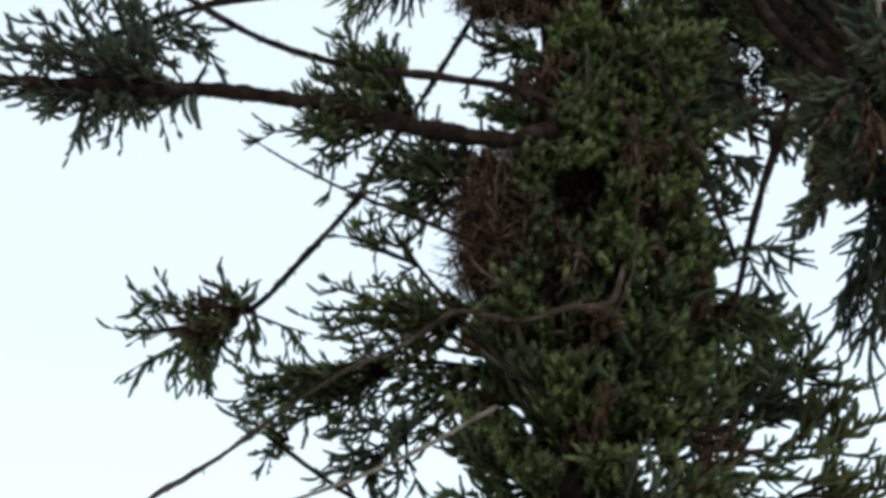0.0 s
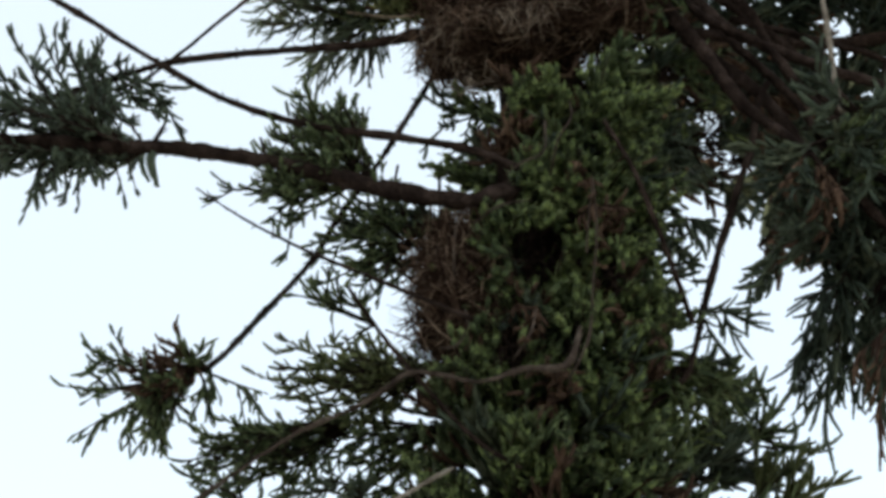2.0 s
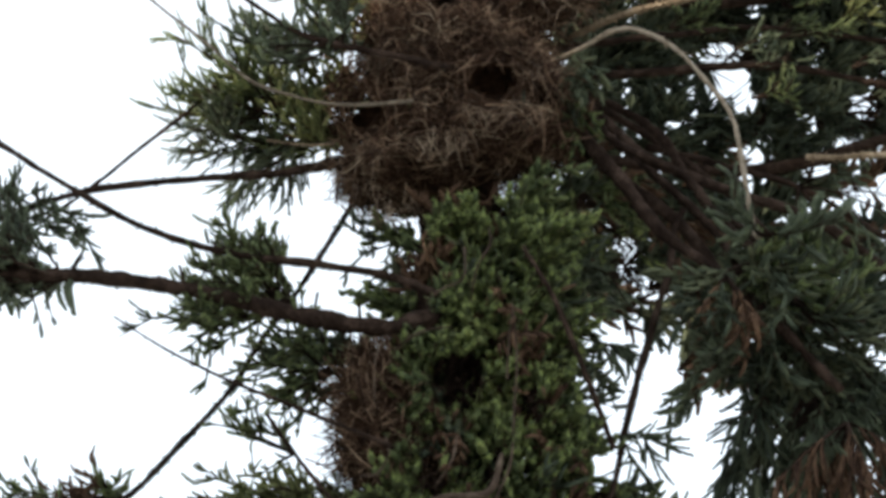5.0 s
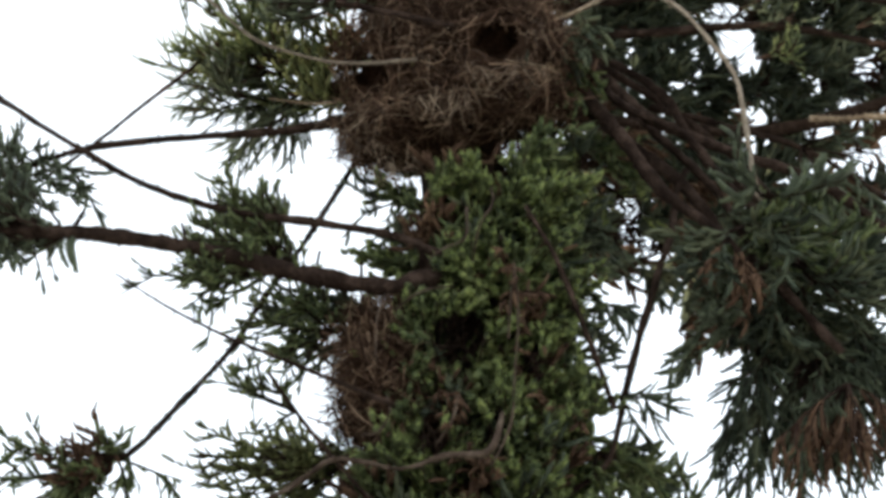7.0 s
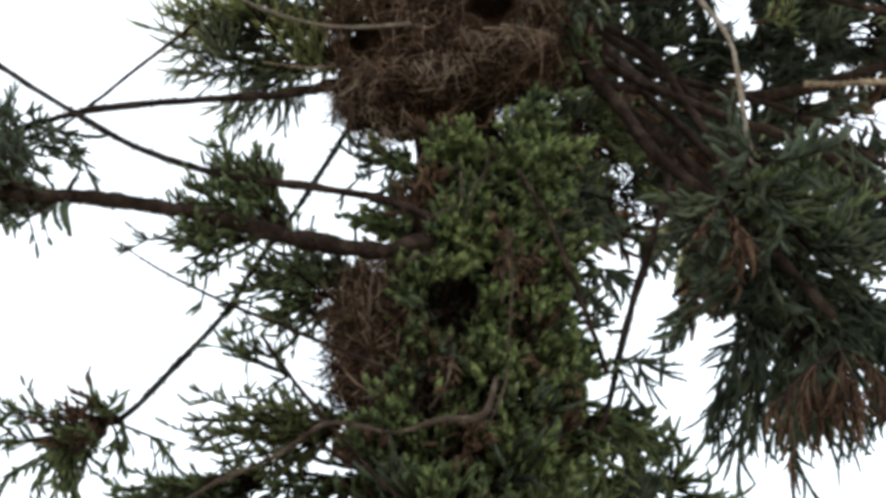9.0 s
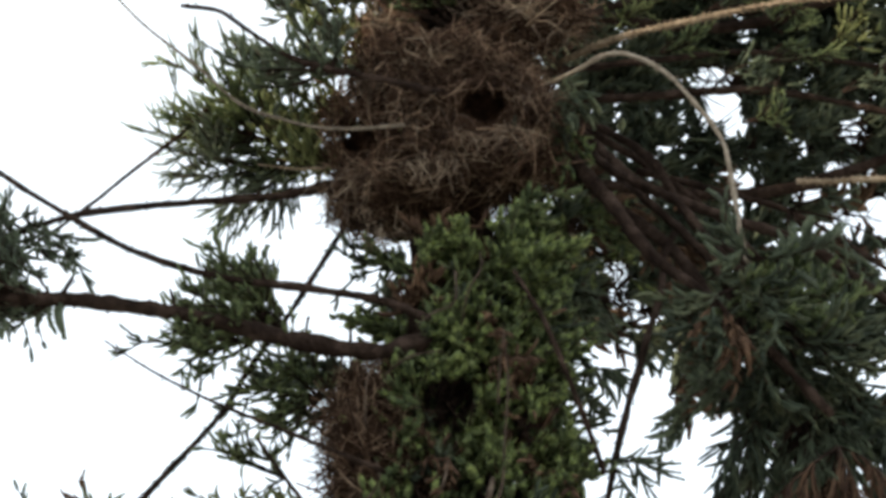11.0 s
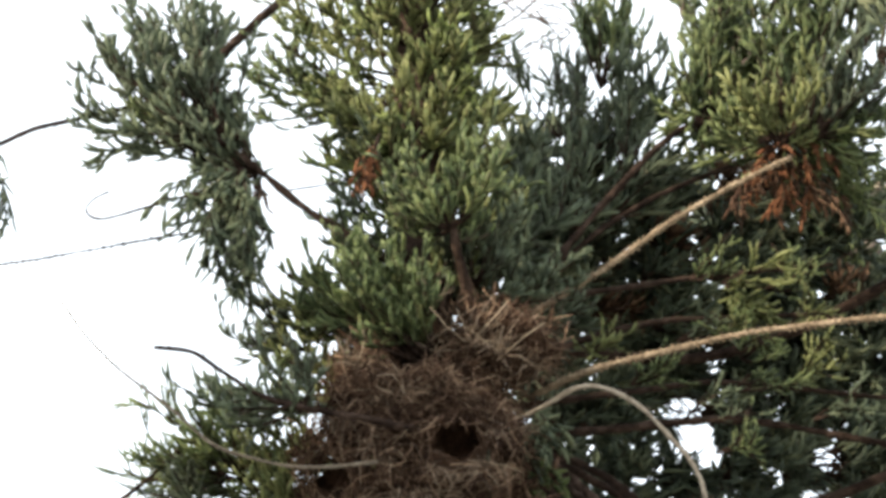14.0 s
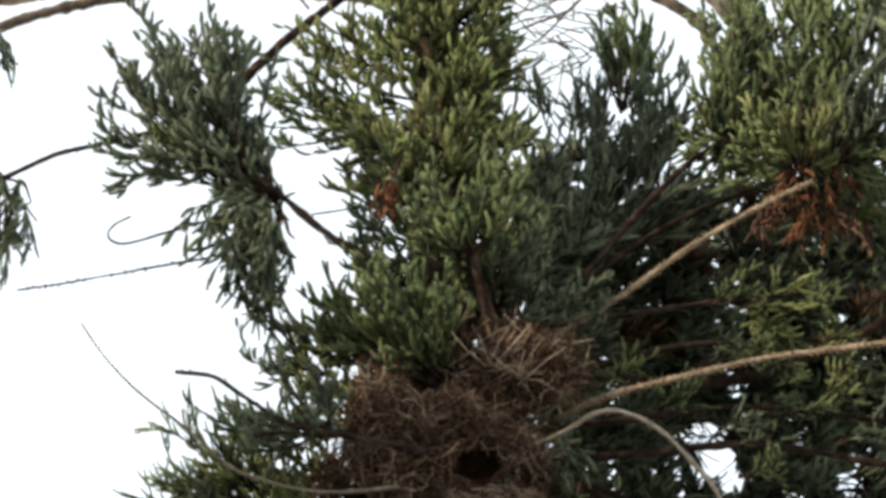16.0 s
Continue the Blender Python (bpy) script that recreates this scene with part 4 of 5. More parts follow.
bank([r3, r4, r5], (1.816, 10.600, 6.997), (3.169, 10.600, 7.006), (1.728, 10.600, 5.516), 3, 3, 0.2, 120, [SHADE], lift=-0.2, skip=[(0, 2), (2, 0), (2, 1)])
bank([r13, r14], (0.907, 11.100, 10.741), (4.259, 11.100, 10.681), (0.813, 11.100, 8.695), 4, 3, 0.2, 240, [SHADE], lift=0.1, skip=[(1, 2)])
bank([r13, r14, r20], (0.9, 12.1, 12.4), (4.9, 12.1, 12.2), (0.9, 12.1, 9.0), 7, 4, 0.3, 150, [SHADE], lift=0.1, size=1.5, shapes=FAR)
bank([r12, r15, r19], (0.9, 12.1, 9.0), (4.7, 12.1, 9.0), (0.9, 12.1, 6.9), 7, 3, 0.3, 130, [SHADE, SHADE, BROWN], lift=0.0, size=1.3, shapes=FAR, skip=[(5, 1), (4, 2), (5, 2), (6, 2), (2, 1)])
bank([r4, r5], (1.75, 11.2, 7.5), (3.5, 11.2, 7.5), (1.75, 11.2, 5.7), 4, 3, 0.2, 120, [SHADE, SHADE, BROWN], lift=-0.2, size=1.3, shapes=FAR)
# unseen bank, added out of view to hold sky light off the right side
bank([r19, r20], (3.15, 7.6, 9.6), (5.0, 7.2, 9.6), (3.15, 7.6, 5.6), 3, 5, 0.5, 130, [SHADE, GREEN], lift=0.0, size=1.3, shapes=FAR)
for k, at in enumerate(((2.257, 9.550, 8.982), (2.440, 9.550, 8.593), (2.289, 9.550, 8.386), (2.094, 9.550, 8.443), (2.528, 9.550, 8.281), (2.884, 9.550, 8.522), (2.443, 9.550, 8.013), (2.949, 9.550, 7.769), (1.741, 9.550, 8.086), (1.449, 9.550, 8.329), (2.785, 9.550, 8.897), (2.054, 9.550, 7.757), (2.257, 9.550, 7.529), (2.918, 9.550, 8.160))):
    clump((r13, r15, r12)[k % 3], at, (0.17, 0.14, 0.10), 46, (at[0] - 0.25, at[1] + 0.12, at[2] - 0.05), (GREEN, YELLOW, GREEN, BLUE)[k % 4], lift=0.15, spread=0.7, size=0.72)
for at in ((3.807, 11.000, 10.807), (2.236, 11.000, 10.334), (2.363, 11.000, 10.386), (3.502, 11.000, 8.130)):
    clump(r15, at, (0.15, 0.12, 0.11), 60, (at[0] - 0.1, at[1] + 0.1, at[2] + 0.15), BLEACHED, lift=-0.4, curl=-1, size=0.7)
clump(r14, (2.425, 9.400, 8.604), (0.29, 0.3, 0.25), 110, (2.207, 9.600, 8.858), YELLOW, lift=0.0)
clump(r3, (1.660, 8.800, 5.398), (0.36, 0.4, 0.39), 300, (1.689, 8.800, 5.825), SHADE, lift=-0.1, curl=0.3)
clump(r3, (1.500, 8.900, 5.161), (0.25, 0.3, 0.32), 140, (1.711, 8.900, 5.441), BLUE, lift=-0.2)
clump(r3, (1.568, 8.600, 5.449), (0.14, 0.15, 0.14), 50, (1.550, 8.600, 5.658), BROWN, lift=-0.6, curl=-1)
clump(r6, (1.855, 8.450, 5.834), (0.25, 0.2, 0.16), 44, (1.724, 8.500, 5.876), BLUE, lift=0.3, size=1.2, split=20)
clump(r3, (2.039, 8.800, 5.719), (0.39, 0.4, 0.29), 260, (1.787, 8.800, 5.826), GREEN, lift=0.1)
clump(r3, (2.185, 8.900, 5.304), (0.43, 0.4, 0.36), 330, (1.955, 8.900, 5.657), SHADE, lift=0.0, split=20)
clump(r5, (2.036, 9.200, 5.142), (0.43, 0.4, 0.32), 330, (2.004, 9.200, 5.572), SHADE, lift=-0.2)
clump(r5, (2.076, 9.100, 4.693), (0.43, 0.4, 0.39), 330, (2.079, 9.100, 5.104), BLUE, lift=-0.9, curl=-0.5, long=True, spread=0.5)
clump(r5, (1.697, 9.100, 4.758), (0.29, 0.3, 0.29), 130, (1.818, 9.100, 5.102), SHADE, lift=-0.9, curl=-0.3, long=True, spread=0.5)
clump(r5, (2.065, 8.700, 4.430), (0.32, 0.3, 0.29), 110, (2.162, 8.700, 4.819), BROWN, lift=-0.9, curl=-0.5, long=True, spread=0.5)
clump(r5, (2.442, 9.100, 4.831), (0.32, 0.3, 0.39), 220, (2.418, 9.100, 5.246), SHADE, lift=-0.6, curl=-0.5, long=True)
clump(r4, (2.469, 9.400, 6.511), (0.36, 0.3, 0.21), 110, (2.222, 9.500, 6.724), BLUE, lift=-0.5, long=True, curl=-0.5)
clump(r5, (0.924, 9.700, 6.252), (0.25, 0.4, 0.32), 170, (0.634, 9.700, 6.170), BLUE, lift=-0.2)
clump(r5, (1.010, 9.700, 6.659), (0.29, 0.4, 0.21), 150, (0.721, 9.700, 6.823), GREEN, lift=-0.2)
clump(r5, (0.981, 9.600, 5.530), (0.14, 0.2, 0.14), 45, (0.760, 9.600, 5.718), BLUE, lift=-0.6, curl=-1)
clump(r1, (1.063, 9.150, 4.839), (0.18, 0.15, 0.09), 14, (0.952, 9.150, 4.907), BLUE, lift=0.0, long=True)
clump(r1, (1.041, 9.100, 4.420), (0.21, 0.3, 0.21), 110, (0.823, 9.100, 4.551), GREEN, lift=-0.1)
clump(r6, (0.662, 8.880, 7.130), (0.21, 0.16, 0.16), 90, (0.744, 9.100, 7.502), SHADE, lift=-0.3, curl=0.2, shapes=SHORT)
clump(r3, (0.711, 9.000, 6.935), (0.16, 0.16, 0.11), 60, (0.843, 9.200, 7.220), GREEN, lift=-0.2)
clump(r3, (1.041, 10.000, 6.569), (0.21, 0.2, 0.21), 110, (0.895, 9.900, 6.729), LIME, lift=0.1)
for at, w in (((1.098, 9.600, 6.774), BROWN), ((1.479, 9.700, 6.822), SHADE), ((1.587, 9.600, 6.520), BROWN), ((1.682, 9.500, 6.151), SHADE)):
    clump(r3, at, (0.20, 0.10, 0.14), 60, (at[0] - 0.12, at[1] + 0.15, at[2] + 0.12), w, lift=-0.4, curl=-0.3, spread=0.7, shapes=SHORT)
for at in ((-0.051, 9.000, 6.278), (-0.131, 9.050, 5.934), (0.133, 8.950, 6.211)):
    clump(tree, at, (0.16, 0.10, 0.13), 46, (at[0] + 0.05, at[1] + 0.25, at[2] - 0.05), BROWN, lift=-0.1, spread=0.8, shapes=SHORT)
for at, w in (((0.616, 9.300, 5.514), GREEN), ((0.680, 9.350, 5.245), SHADE), ((0.587, 9.300, 5.793), GREEN), ((0.813, 9.700, 6.132), SHADE), ((0.688, 9.300, 4.995), GREEN), ((0.685, 9.600, 5.509), SHADE)):
    clump(tree, at, (0.16, 0.14, 0.13), 90, (at[0] - 0.3, at[1] + 0.05, at[2] - 0.06), w, lift=0.1, spread=0.65, inner=0.4)
clump(tree, (0.631, 10.000, 8.957), (0.21, 0.2, 0.16), 130, (0.394, 9.900, 8.710), SHADE, lift=0.2)
clump(tree, (0.849, 10.000, 8.723), (0.21, 0.2, 0.14), 110, (0.513, 9.900, 8.608), SHADE, lift=0.1)
# upper right
clump(r9, (2.491, 9.400, 11.062), (0.39, 0.4, 0.36), 420, (2.274, 9.500, 10.309), GREEN, lift=0.5, size=1.1, split=20)
clump(r9, (2.224, 9.500, 10.609), (0.29, 0.4, 0.25), 200, (2.223, 9.500, 10.252), GREEN, lift=0.3, size=1.1)
clump(r8, (3.112, 9.200, 12.157), (0.46, 0.4, 0.32), 260, (2.927, 9.100, 11.109), GREEN, lift=0.6, size=1.15)
clump(r9, (2.423, 9.300, 11.465), (0.32, 0.35, 0.25), 200, (2.331, 9.400, 10.678), GREEN, lift=0.5, size=1.1)
clump(r8, (3.013, 9.200, 11.163), (0.39, 0.4, 0.39), 380, (2.726, 9.100, 9.987), GREEN, lift=0.6, size=1.15, split=20)
clump(r8, (3.373, 9.100, 10.556), (0.36, 0.4, 0.57), 380, (2.896, 9.100, 9.758), BLUE, lift=0.4, size=1.15)
clump(r8, (2.713, 9.000, 10.007), (0.46, 0.4, 0.25), 300, (2.668, 9.050, 9.664), YELLOW, lift=0.2, size=1.1)
clump(r8, (2.684, 9.250, 9.567), (0.43, 0.25, 0.25), 150, (2.700, 9.100, 9.819), RUST, lift=-0.3, curl=-1, size=0.75, spread=0.9)
clump(r8, (2.776, 9.400, 9.476), (0.43, 0.25, 0.29), 150, (2.750, 9.300, 9.943), BROWN, lift=-0.5, curl=-1, size=0.9, spread=0.8)
clump(r8, (3.149, 9.500, 9.607), (0.39, 0.4, 0.39), 260, (2.901, 9.400, 10.261), GREEN, lift=-0.3)
clump(r10, (1.471, 10.200, 11.037), (0.32, 0.4, 0.32), 220, (1.198, 10.000, 10.019), SHADE, lift=0.3)
clump(r10, (1.951, 10.100, 11.252), (0.29, 0.4, 0.32), 200, (1.659, 10.000, 10.241), BLUE, lift=0.3)
clump(r10, (1.761, 10.300, 12.379), (0.36, 0.3, 0.30), 260, (1.591, 10.200, 11.357), GREEN, lift=0.7, inner=0.5, size=1.2)
clump(r10, (1.138, 10.300, 11.596), (0.25, 0.3, 0.32), 90, (1.220, 10.200, 10.791), BLUE, lift=0.4, inner=0.5, long=True)
clump(r10, (1.975, 10.300, 11.780), (0.29, 0.3, 0.32), 150, (1.686, 10.200, 10.843), BLUE, lift=0.5, size=1.2)
clump(r8, (3.346, 9.200, 11.546), (0.39, 0.4, 0.29), 260, (3.030, 9.100, 10.564), GREEN, lift=0.6, size=1.2)
clump(r8, (3.779, 9.200, 11.669), (0.29, 0.4, 0.36), 200, (3.373, 9.100, 10.556), BLUE, lift=0.5, size=1.2)
clump(r9, (2.419, 9.600, 11.729), (0.25, 0.3, 0.25), 160, (2.387, 9.500, 10.851), GREEN, lift=0.6, size=1.2)
clump(r10, (0.963, 10.000, 10.495), (0.25, 0.4, 0.29), 200, (0.783, 9.900, 9.719), BLUE, lift=0.3)
clump(r10, (1.570, 10.000, 10.243), (0.46, 0.4, 0.25), 260, (1.077, 9.900, 9.602), BLUE, lift=0.2)
clump(r9, (2.784, 9.600, 11.995), (0.29, 0.3, 0.21), 170, (2.599, 9.500, 11.097), GREEN, lift=0.6, size=1.15)
clump(r9, (2.152, 9.600, 10.286), (0.25, 0.3, 0.21), 140, (2.238, 9.500, 10.369), GREEN, lift=0.1)
clump(r8, (2.438, 9.200, 9.916), (0.25, 0.3, 0.21), 140, (2.650, 9.100, 9.764), GREEN, lift=0.1)
clump(r8, (3.312, 9.200, 9.895), (0.32, 0.3, 0.32), 190, (2.906, 9.100, 9.814), GREEN, lift=0.1)
clump(r8, (3.198, 9.700, 10.965), (0.43, 0.3, 0.39), 240, (2.839, 9.600, 10.212), SHADE, lift=0.3, shapes=COARSE, size=1.3)
clump(r10, (1.368, 10.400, 12.031), (0.29, 0.3, 0.36), 110, (1.330, 10.300, 10.942), BLUE, lift=0.5, long=True)
clump(r10, (1.767, 10.300, 11.123), (0.43, 0.3, 0.32), 260, (1.375, 10.200, 10.421), SHADE, lift=0.3, shapes=COARSE, size=1.3)
clump(r10, (2.021, 10.100, 10.202), (0.32, 0.3, 0.29), 200, (1.529, 10.000, 9.784), SHADE, lift=0.2, shapes=COARSE, size=1.3)
clump(r5, (1.908, 9.100, 4.592), (0.54, 0.35, 0.32), 70, (2.014, 9.100, 5.104), BLUE, lift=-0.9, curl=-0.2, long=True, spread=0.6, size=1.2)
clump(r9, (2.779, 9.900, 10.987), (0.30, 0.25, 0.26), 150, (2.415, 9.900, 10.322), SHADE, lift=0.4, size=1.05)
clump(r9, (3.488, 9.900, 11.624), (0.30, 0.25, 0.26), 150, (3.089, 9.900, 10.917), GREEN, lift=0.4, size=1.05)
clump(r9, (2.480, 9.900, 11.513), (0.30, 0.25, 0.26), 150, (2.117, 9.900, 10.814), BLUE, lift=0.4, size=1.05)
clump(r9, (3.365, 9.900, 12.614), (0.30, 0.25, 0.26), 150, (2.952, 9.900, 11.840), GREEN, lift=0.4, size=1.05)
clump(r9, (3.510, 9.900, 10.971), (0.30, 0.25, 0.26), 150, (3.123, 9.900, 10.306), SHADE, lift=0.4, size=1.05)
# low on the right, behind the trunk
clump(tree, (0.431, 9.700, 4.169), (0.22, 0.2, 0.22), 130, (0.081, 9.700, 4.219), SHADE, lift=0.1)
clump(tree, (0.324, 9.300, 4.023), (0.2, 0.15, 0.2), 90, (0.024, 9.450, 4.023), GREEN, lift=0.2)
clump(tree, (1.281, 10.300, 4.378), (0.46, 0.4, 0.29), 330, (0.739, 10.100, 4.142), BLUE, lift=0.3)
clump(tree, (1.616, 10.300, 4.129), (0.25, 0.3, 0.21), 140, (1.255, 10.200, 3.995), YELLOW, lift=0.5)
clump(tree, (1.415, 10.200, 4.534), (0.21, 0.3, 0.16), 90, (1.132, 10.200, 4.386), GREEN, lift=0.4)
clump(tree, (1.804, 10.300, 3.814), (0.29, 0.4, 0.21), 140, (1.297, 10.100, 3.662), YELLOW, lift=0.3)
clump(tree, (0.958, 10.000, 3.808), (0.46, 0.4, 0.29), 260, (0.551, 9.900, 3.815), GREEN, lift=0.2)
clump(tree, (1.057, 9.700, 4.633), (0.20, 0.3, 0.25), 110, (0.760, 9.700, 4.809), BLUE, lift=-0.4)

# ---- the stick nest ----
nest = thing("bird_nest", (0.008, 9.200, 6.983), "large brown stick nest with round entrance holes round the trunk", "nest")


def lobe(centre, radii, n_sticks, spiky=0.25, long=0.26):
    """One mound of the nest: a lumpy core with round tunnels sunk into it, under a thatch of sticks."""
    c, rad = np.asarray(centre, float), np.asarray(radii, float)
    bm = bmesh.new()
    bmesh.ops.create_icosphere(bm, subdivisions=5, radius=1.0)
    for v in bm.verts:
        q = np.array(v.co)
        k = 0.97 + 0.20 * noise.noise(Vector(q * 2.1 + c)) + 0.10 * noise.noise(Vector(q * 6 + c))
        p = q * k * 0.88 * rad + c
        for h, r in HOLES:
            ahead = np.dot(p - h, MOUTH)
            side = p - h - MOUTH * ahead
            off = np.linalg.norm(side) / rim(math.atan2(side[2], side[0]), h[0])
            if off < r * 1.05 and ahead > -0.42:
                p = p - MOUTH * (ahead + 0.42) * min(1.0, (1.05 * r - off) / (0.2 * r))
        v.co = Vector(p)
    me = bpy.data.meshes.new("core")
    bm.to_mesh(me)
    bm.free()
    me.materials.append(LITTER)
    part("core", me, nest, "dark matted core of the nest")
    pieces = []
    while len(pieces) < n_sticks * 1.7:
        q = unit(rng.normal(size=3))
        if q[1] > 0.75:
            continue
        s = c + q * rad * rng.uniform(0.82, 1.12)
        nrm = unit(q / rad)
        tang = unit(np.cross(nrm, rng.normal(size=3)))
        d = unit(tang + nrm * rng.normal() * spiky * (1.0 if rng.random() < 0.8 else 2.2) - np.array([0, 0, 0.35]))
        length = rng.uniform(0.35, 1.5) * long
        bend = rng.normal(size=3) * length * 0.10
        a, e2 = s - d * length / 2, s + d * length / 2
        if any(in_hole(a + (e2 - a) * w) for w in (0, 0.17, 0.33, 0.5, 0.67, 0.83, 1)):
            continue
        path = np.array([a, s + bend + nrm * 0.012, e2 + bend * 0.3])
        r = rng.uniform(0.0016, 0.0036) if rng.random() < 0.75 else rng.uniform(0.004, 0.007)
        pieces.append(tube(path, [r, r * 0.85, r * 0.5], 3))
    v, f = joined(pieces)
    part("sticks", mesh_of("sticks", v, f, STICK), nest, "dry brown interwoven sticks", kind="stuff")


def fan(centre, n, length, droop=0.5):
    """A loose tuft of dry twigs that sticks out of the nest."""
    c = np.asarray(centre, float)
    pieces = []
    for _ in range(n // 2):
        d = unit(np.array([rng.normal() * 0.9, -abs(rng.normal()) * 0.6 - 0.1, rng.normal() * 0.5 - droop]))
        k = length * rng.uniform(0.4, 1.2)
        a = c + rng.normal(size=3) * np.array([0.07, 0.03, 0.03])
        e2 = a + d * k + np.array([0, 0, -0.18 * k])
        if any(in_hole(a + (e2 - a) * w) for w in (0, 0.25, 0.5, 0.75, 1)):
            continue
        r = rng.uniform(0.0018, 0.0042)
        pieces.append(tube(np.array([a, a + d * k * 0.5 + rng.normal(size=3) * 0.02, e2]), [r, r * 0.8, r * 0.4], 3))
    v, f = joined(pieces)
    part("loose_twigs", mesh_of("loose_twigs", v, f, STRAW), nest, "pale dry twigs sticking out", kind="stuff")


for at, n, length, droop in (((0.088, 8.800, 7.467), 60, 0.24, 0.1), ((-0.124, 8.720, 7.333), 60, 0.22, 0.2), ((0.362, 8.580, 6.770), 70, 0.26, 0.6), ((-0.408, 8.820, 7.236), 60, 0.22, 0.4), ((-0.195, 8.680, 6.624), 60, 0.22, 0.7),
                             ((-0.548, 8.980, 6.665), 60, 0.20, 0.7), ((0.023, 8.660, 6.589), 60, 0.24, 0.8), ((0.563, 8.840, 7.767), 60, 0.22, -0.3), ((0.746, 8.950, 7.708), 45, 0.24, 0.2), ((0.167, 8.900, 7.816), 45, 0.20, -0.5),
                             ((-0.375, 9.020, 6.333), 60, 0.18, 0.9), ((-0.549, 9.050, 6.507), 50, 0.18, 0.8), ((0.496, 8.700, 7.082), 50, 0.24, 0.5), ((-0.228, 8.640, 6.936), 45, 0.22, 0.5), ((0.110, 8.580, 6.755), 40, 0.2, 0.7),
                             ((-0.340, 8.840, 7.566), 50, 0.24, -0.4)):
    fan(at, n, length, droop)



def star(centre, n, length, lean, mat):
    """A dead branch end: stiff twigs that fan out from one point."""
    c, pieces = np.asarray(centre, float), []
    for k in range(n):
        g = 2 * np.pi * k / n + rng.normal() * 0.35
        d = unit(np.array([np.cos(g), -0.35 - 0.3 * rng.random(), np.sin(g)]) + np.asarray(lean))
        ln = length * rng.uniform(0.5, 1.15)
        e2 = c + d * ln + np.array([0, 0, -0.12 * ln])
        if in_hole(c + (e2 - c) * 0.5) or in_hole(e2):
            continue
        r = rng.uniform(0.0035, 0.006)
        c2 = c + rng.normal(size=3) * 0.03
        pieces.append(tube(np.array([c2, c + d * ln * 0.5 + rng.normal(size=3) * 0.03, e2]), [r, r * 0.85, r * 0.45], 4))
    v, f = joined(pieces)
    part("dead_branch_end", mesh_of("dead_branch_end", v, f, mat), nest, "stiff dead twigs fanning out", kind="stuff")


for at, n, length, lean in (((0.425, 8.60, 6.70), 13, 0.24, (0.1, 0, -0.5)), ((-0.027, 8.58, 6.65), 12, 0.22, (-0.2, 0, -0.6)), ((-0.073, 8.68, 7.38), 14, 0.22, (0, 0, 0)), ((0.361, 8.80, 7.80), 13, 0.36, (0.3, 0, 0.6)),
                            ((0.538, 8.80, 7.72), 12, 0.34, (0.5, 0, 0.3)), ((-0.364, 8.80, 7.66), 14, 0.24, (-0.2, 0, 0.7)), ((0.149, 8.70, 8.10), 8, 0.20, (0, 0, 0.8)), ((-0.45, 8.72, 6.60), 12, 0.24, (-0.2, 0, -0.6)),
                            ((-0.20, 8.62, 6.80), 10, 0.22, (0.1, 0, -0.4)), ((0.20, 8.58, 6.72), 10, 0.22, (0, 0, -0.6)), ((-0.30, 8.70, 7.16), 10, 0.2, (-0.4, 0, 0)), ((0.60, 8.75, 7.00), 12, 0.26, (0.6, 0, -0.1))):
    star(at, n, length, lean, STRAW if at[2] > 7.3 else STICK)

# stray sticks across the brow of the large entrance
brow = []
for k in range(9):
    a = np.array([0.10 + 0.03 * k, 8.56 - 0.01 * (k % 3), 7.10 - 0.012 * (k % 4)]) + rng.normal(size=3) * 0.015
    d = np.array([rng.normal() * 0.6, -0.1, -0.6 - 0.5 * rng.random()]) * 0.13
    brow.append(tube(np.array([a, a + d * 0.5 + rng.normal(size=3) * 0.008, a + d]), [0.004, 0.0035, 0.002], 4))
part("brow_sticks", mesh_of("brow_sticks", *joined(brow), STICK), nest, "dry sticks hanging over the entrance", kind="stuff")

lobe((-0.093, 9.000, 7.431), (0.46, 0.38, 0.14), 700, 0.6, 0.28)
lobe((0.009, 9.200, 7.087), (0.70, 0.55, 0.50), 2500, 0.45, 0.3)
lobe((0.128, 9.400, 7.663), (0.52, 0.5, 0.30), 1100, 0.6, 0.3)
lobe((-0.374, 9.400, 6.733), (0.32, 0.35, 0.20), 600, 0.4)
lobe((-0.247, 9.350, 6.745), (0.46, 0.4, 0.23), 600, 0.4)
lobe((0.548, 9.200, 8.019), (0.39, 0.35, 0.21), 500, 0.9, 0.34)
lobe((-0.314, 9.150, 7.774), (0.20, 0.3, 0.16), 260, 0.8, 0.32)
lobe((0.434, 9.200, 6.893), (0.29, 0.3, 0.18), 260, 0.7, 0.34)
# the lower, narrower nest on the side of the trunk
nest = thing("bird_nest", (-0.434, 9.200, 4.986), "narrow brown stick nest hanging down the side of the trunk", "nest")
lobe((-0.400, 9.150, 5.190), (0.23, 0.3, 0.24), 700, 0.9, 0.28)
lobe((-0.420, 9.100, 4.969), (0.23, 0.3, 0.29), 700, 0.9, 0.32)
lobe((-0.333, 9.150, 4.710), (0.29, 0.3, 0.18), 450, 0.9, 0.3)

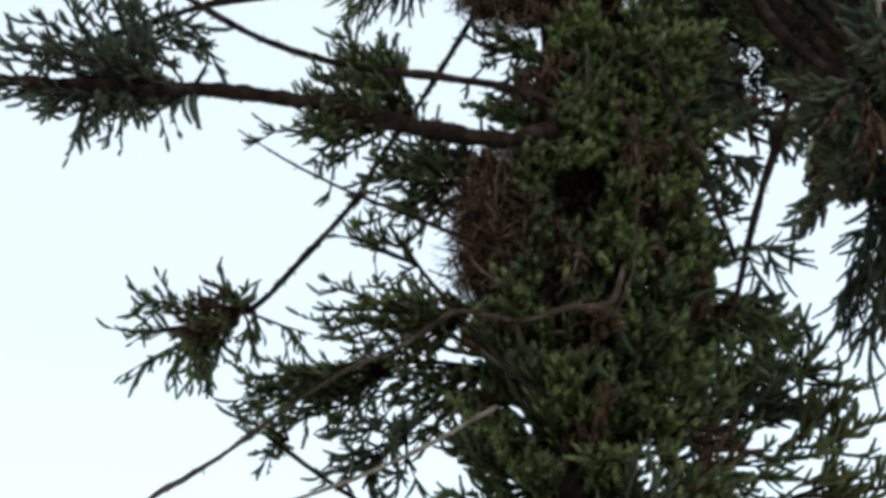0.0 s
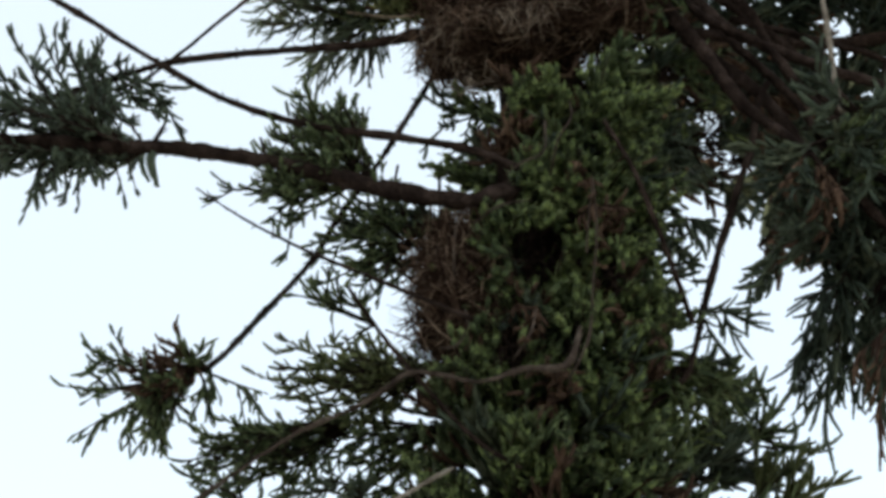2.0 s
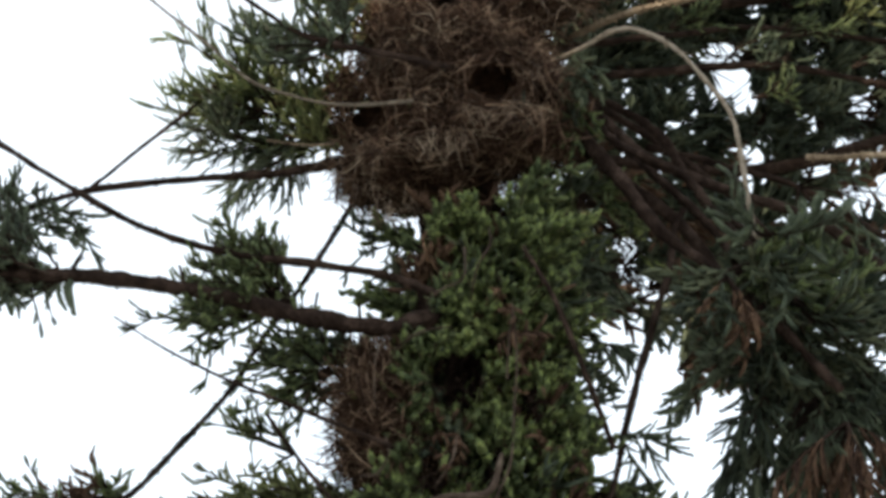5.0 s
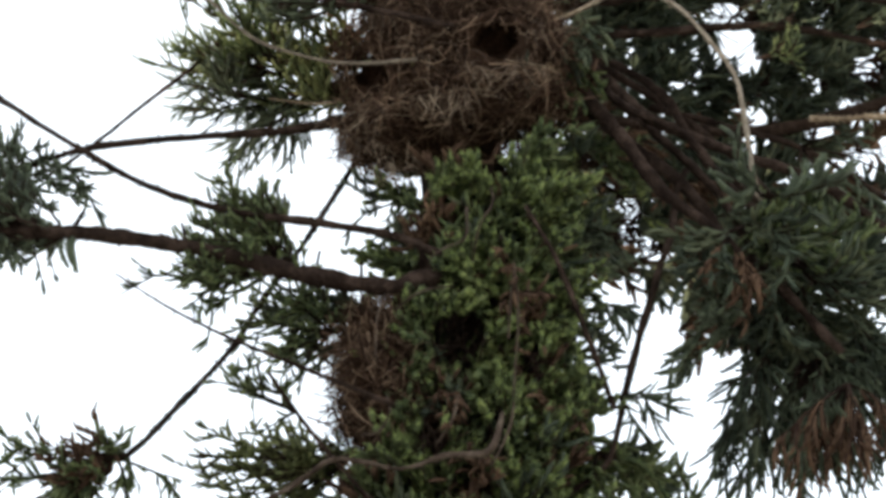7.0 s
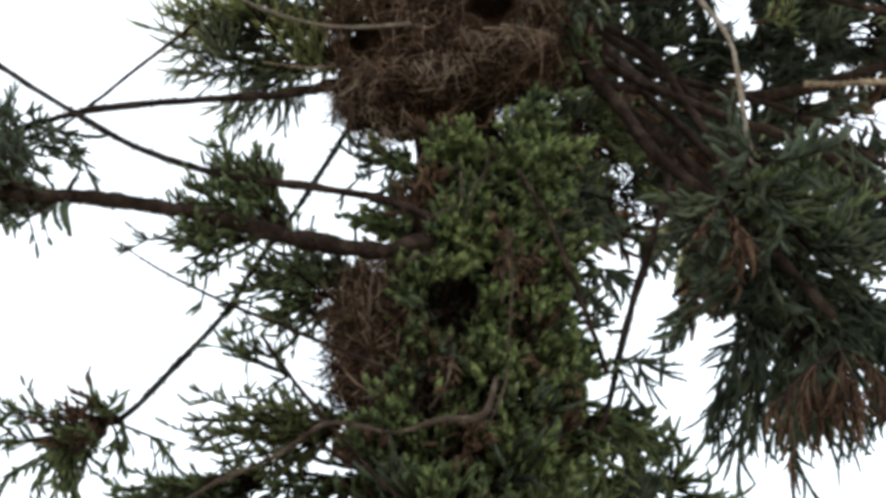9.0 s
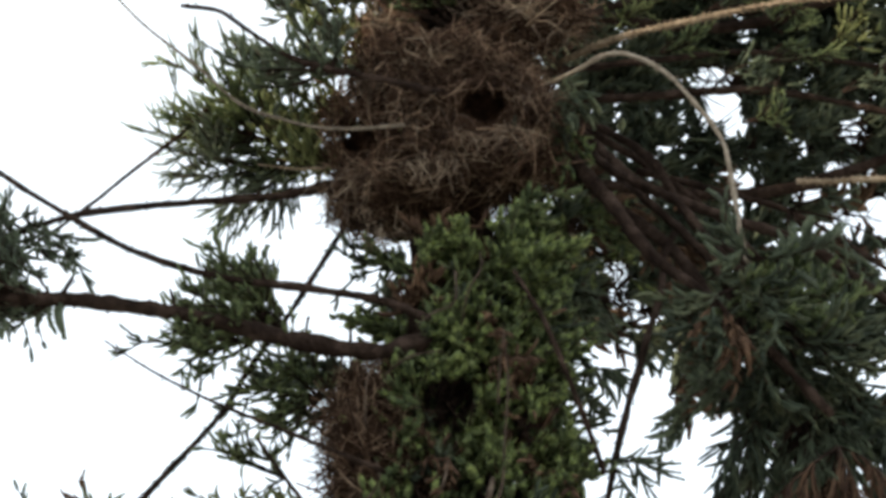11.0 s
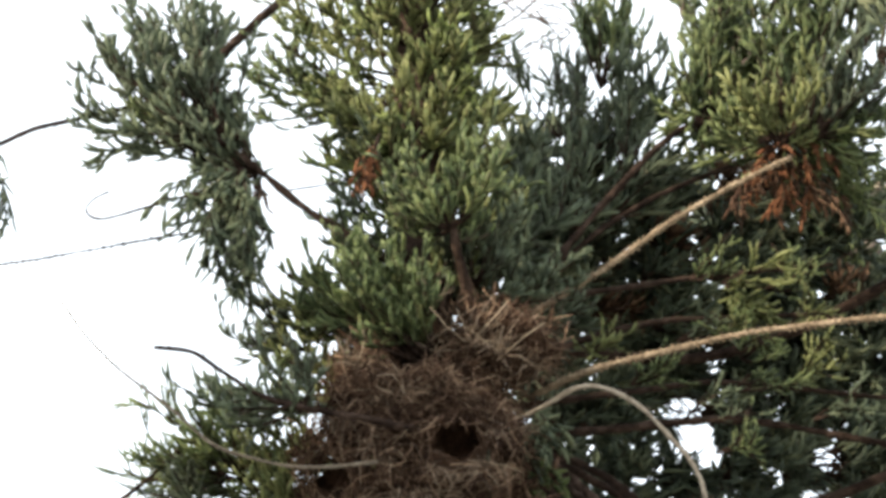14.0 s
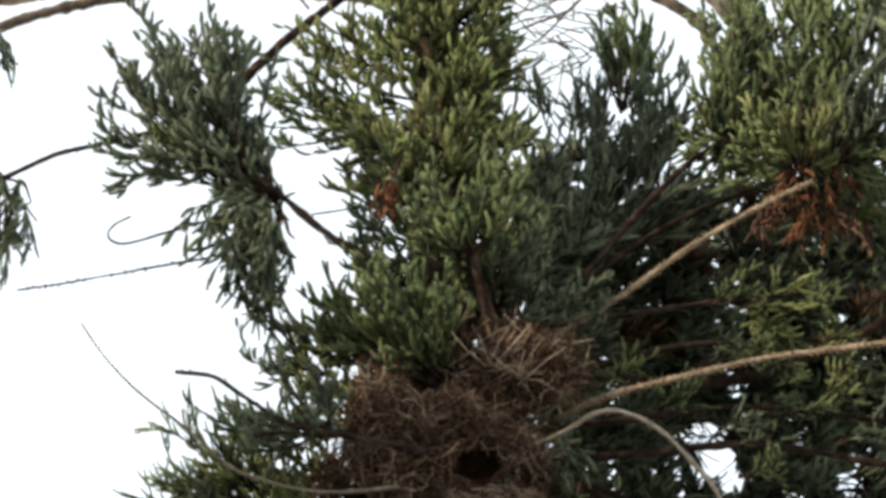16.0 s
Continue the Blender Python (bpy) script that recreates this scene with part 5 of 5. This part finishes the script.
# ---- bare trees behind ----
bare = thing("bare_tree", (-8.0, 14.5, 0), "leafless tree with long pale cream-barked limbs behind the conifer", "tree", "bare trees behind")
limb(bare, "trunk", [(-8.0, 14.5, -0.1), (-7.9, 14.5, 4.0), (-7.6, 14.5, 8.0), (-6.6, 14.4, 12.0)], 0.30, 0.16, CREAM, step=0.2, sides=16, wander=0)
limb(bare, "limb", [(-7.6, 14.5, 8.0), *[(-7.661, 14.200, 16.760), (-6.280, 14.000, 17.015), (-5.188, 13.800, 16.930), (-4.148, 13.700, 16.975), (-3.101, 13.600, 16.897), (-2.331, 13.500, 16.744), (-1.043, 13.500, 16.549), (0.164, 13.500, 16.398)]], 0.15, 0.10, CREAM, "pale cream limb with peeling bark", knots=0.05)
limb(bare, "limb", [(-6.6, 14.4, 12.0), *[(-6.350, 13.900, 17.508), (-5.243, 13.800, 17.281), (-3.827, 13.700, 17.162), (-3.082, 13.700, 17.319), (-2.324, 13.600, 17.552), (-1.563, 13.500, 17.875), (-0.802, 13.500, 18.656)]], 0.13, 0.10, GREY, knots=0.06)
limb(bare, "limb", [(-6.8, 14.4, 11.5), *[(-6.119, 13.300, 17.046), (-5.100, 13.200, 17.139), (-4.073, 13.100, 17.169), (-2.860, 13.000, 17.330), (-1.865, 13.000, 17.728), (-0.778, 13.000, 18.471)]], 0.10, 0.07, GREY, knots=0.07)
limb(bare, "limb", [(-7.4, 14.5, 9.0), *[(-6.096, 13.900, 15.825), (-5.103, 13.800, 16.388), (-4.437, 13.700, 16.580), (-3.753, 13.600, 16.642), (-2.866, 13.500, 16.678)]], 0.10, 0.06, GREY)
limb(bare, "limb", [(-2.519, 13.400, 16.677), (-2.261, 13.400, 16.852), (-1.725, 13.300, 17.133), (-1.057, 13.300, 17.642), (-0.365, 13.300, 18.279)], 0.06, 0.045, GREY)
limb(bare, "limb", [(-2.415, 13.000, 17.743), (-2.103, 13.000, 17.101), (-1.809, 13.000, 16.585), (-1.351, 13.000, 15.748)], 0.03, 0.015, GREY)
bare2 = thing("bare_tree", (6.6, 14.5, 0), "leafless grey tree forking behind the conifer's crown", "tree", "bare trees behind")
limb(bare2, "trunk", [(6.6, 14.5, -0.1), (6.6, 14.5, 5.0), (6.0, 14.5, 9.0), *[(4.355, 14.500, 14.848), (4.045, 14.500, 16.366), (3.705, 14.500, 17.401), (3.358, 14.500, 18.259), (2.989, 14.500, 18.976), (2.577, 14.500, 20.321)]], 0.28, 0.12, GREY, step=0.15, sides=14, wander=0)
limb(bare2, "limb", [(3.693, 14.500, 17.529), (3.963, 14.500, 17.824), (4.315, 14.500, 17.989), (4.923, 14.500, 18.351)], 0.05, 0.03, GREY)
limb(bare2, "limb", [(3.404, 14.300, 16.425), (3.343, 14.300, 16.779), (3.042, 14.200, 16.986), (2.723, 14.200, 17.307), (2.607, 14.200, 17.954), (2.569, 14.200, 18.741), (2.513, 14.200, 19.811)], 0.08, 0.05, GREY)
for pts in ([(2.721, 14.200, 17.286), (2.381, 14.200, 17.443), (2.023, 14.200, 17.410), (1.568, 14.100, 17.019), (0.991, 14.000, 16.671), (0.300, 14.000, 16.538)], [(2.591, 14.200, 18.175), (2.199, 14.100, 17.904), (1.948, 14.100, 17.427), (1.829, 14.100, 17.751), (1.319, 14.000, 17.650), (0.898, 14.000, 17.769)],
            [(2.095, 14.200, 17.429), (1.694, 14.100, 16.811), (1.310, 14.000, 16.215), (0.958, 14.000, 15.934)], [(1.694, 14.100, 16.811), (1.187, 14.000, 16.465), (0.907, 14.000, 16.324)], [(2.538, 14.200, 18.401), (1.937, 14.200, 18.193), (1.823, 14.200, 18.647), (1.555, 14.200, 19.118)],
            [(4.525, 14.500, 19.169), (4.793, 14.500, 18.468), (4.997, 14.500, 17.905)]):
    limb(bare2, "limb", pts, 0.022, 0.008, GREY, knots=0.2)
# fine bare twigs that fill the gap beside the trunk
for k in range(60):
    a = np.array((2.534, 14.100, 16.891)) + np.array([-rng.uniform(0.1, 1.3), rng.uniform(-0.3, 0.3), rng.uniform(-1.3, 0.75)])
    d = unit(np.array([rng.normal() * 0.8 - 0.4, rng.normal() * 0.3, rng.normal() * 0.6 + 0.1])) * rng.uniform(0.35, 0.8)
    limb(bare2, "twig", [tuple(a), tuple(a + d * 0.5 + rng.normal(size=3) * 0.06), tuple(a + d + rng.normal(size=3) * 0.04)], 0.012, 0.005, GREY, step=0.12, sides=5, knots=0.15)
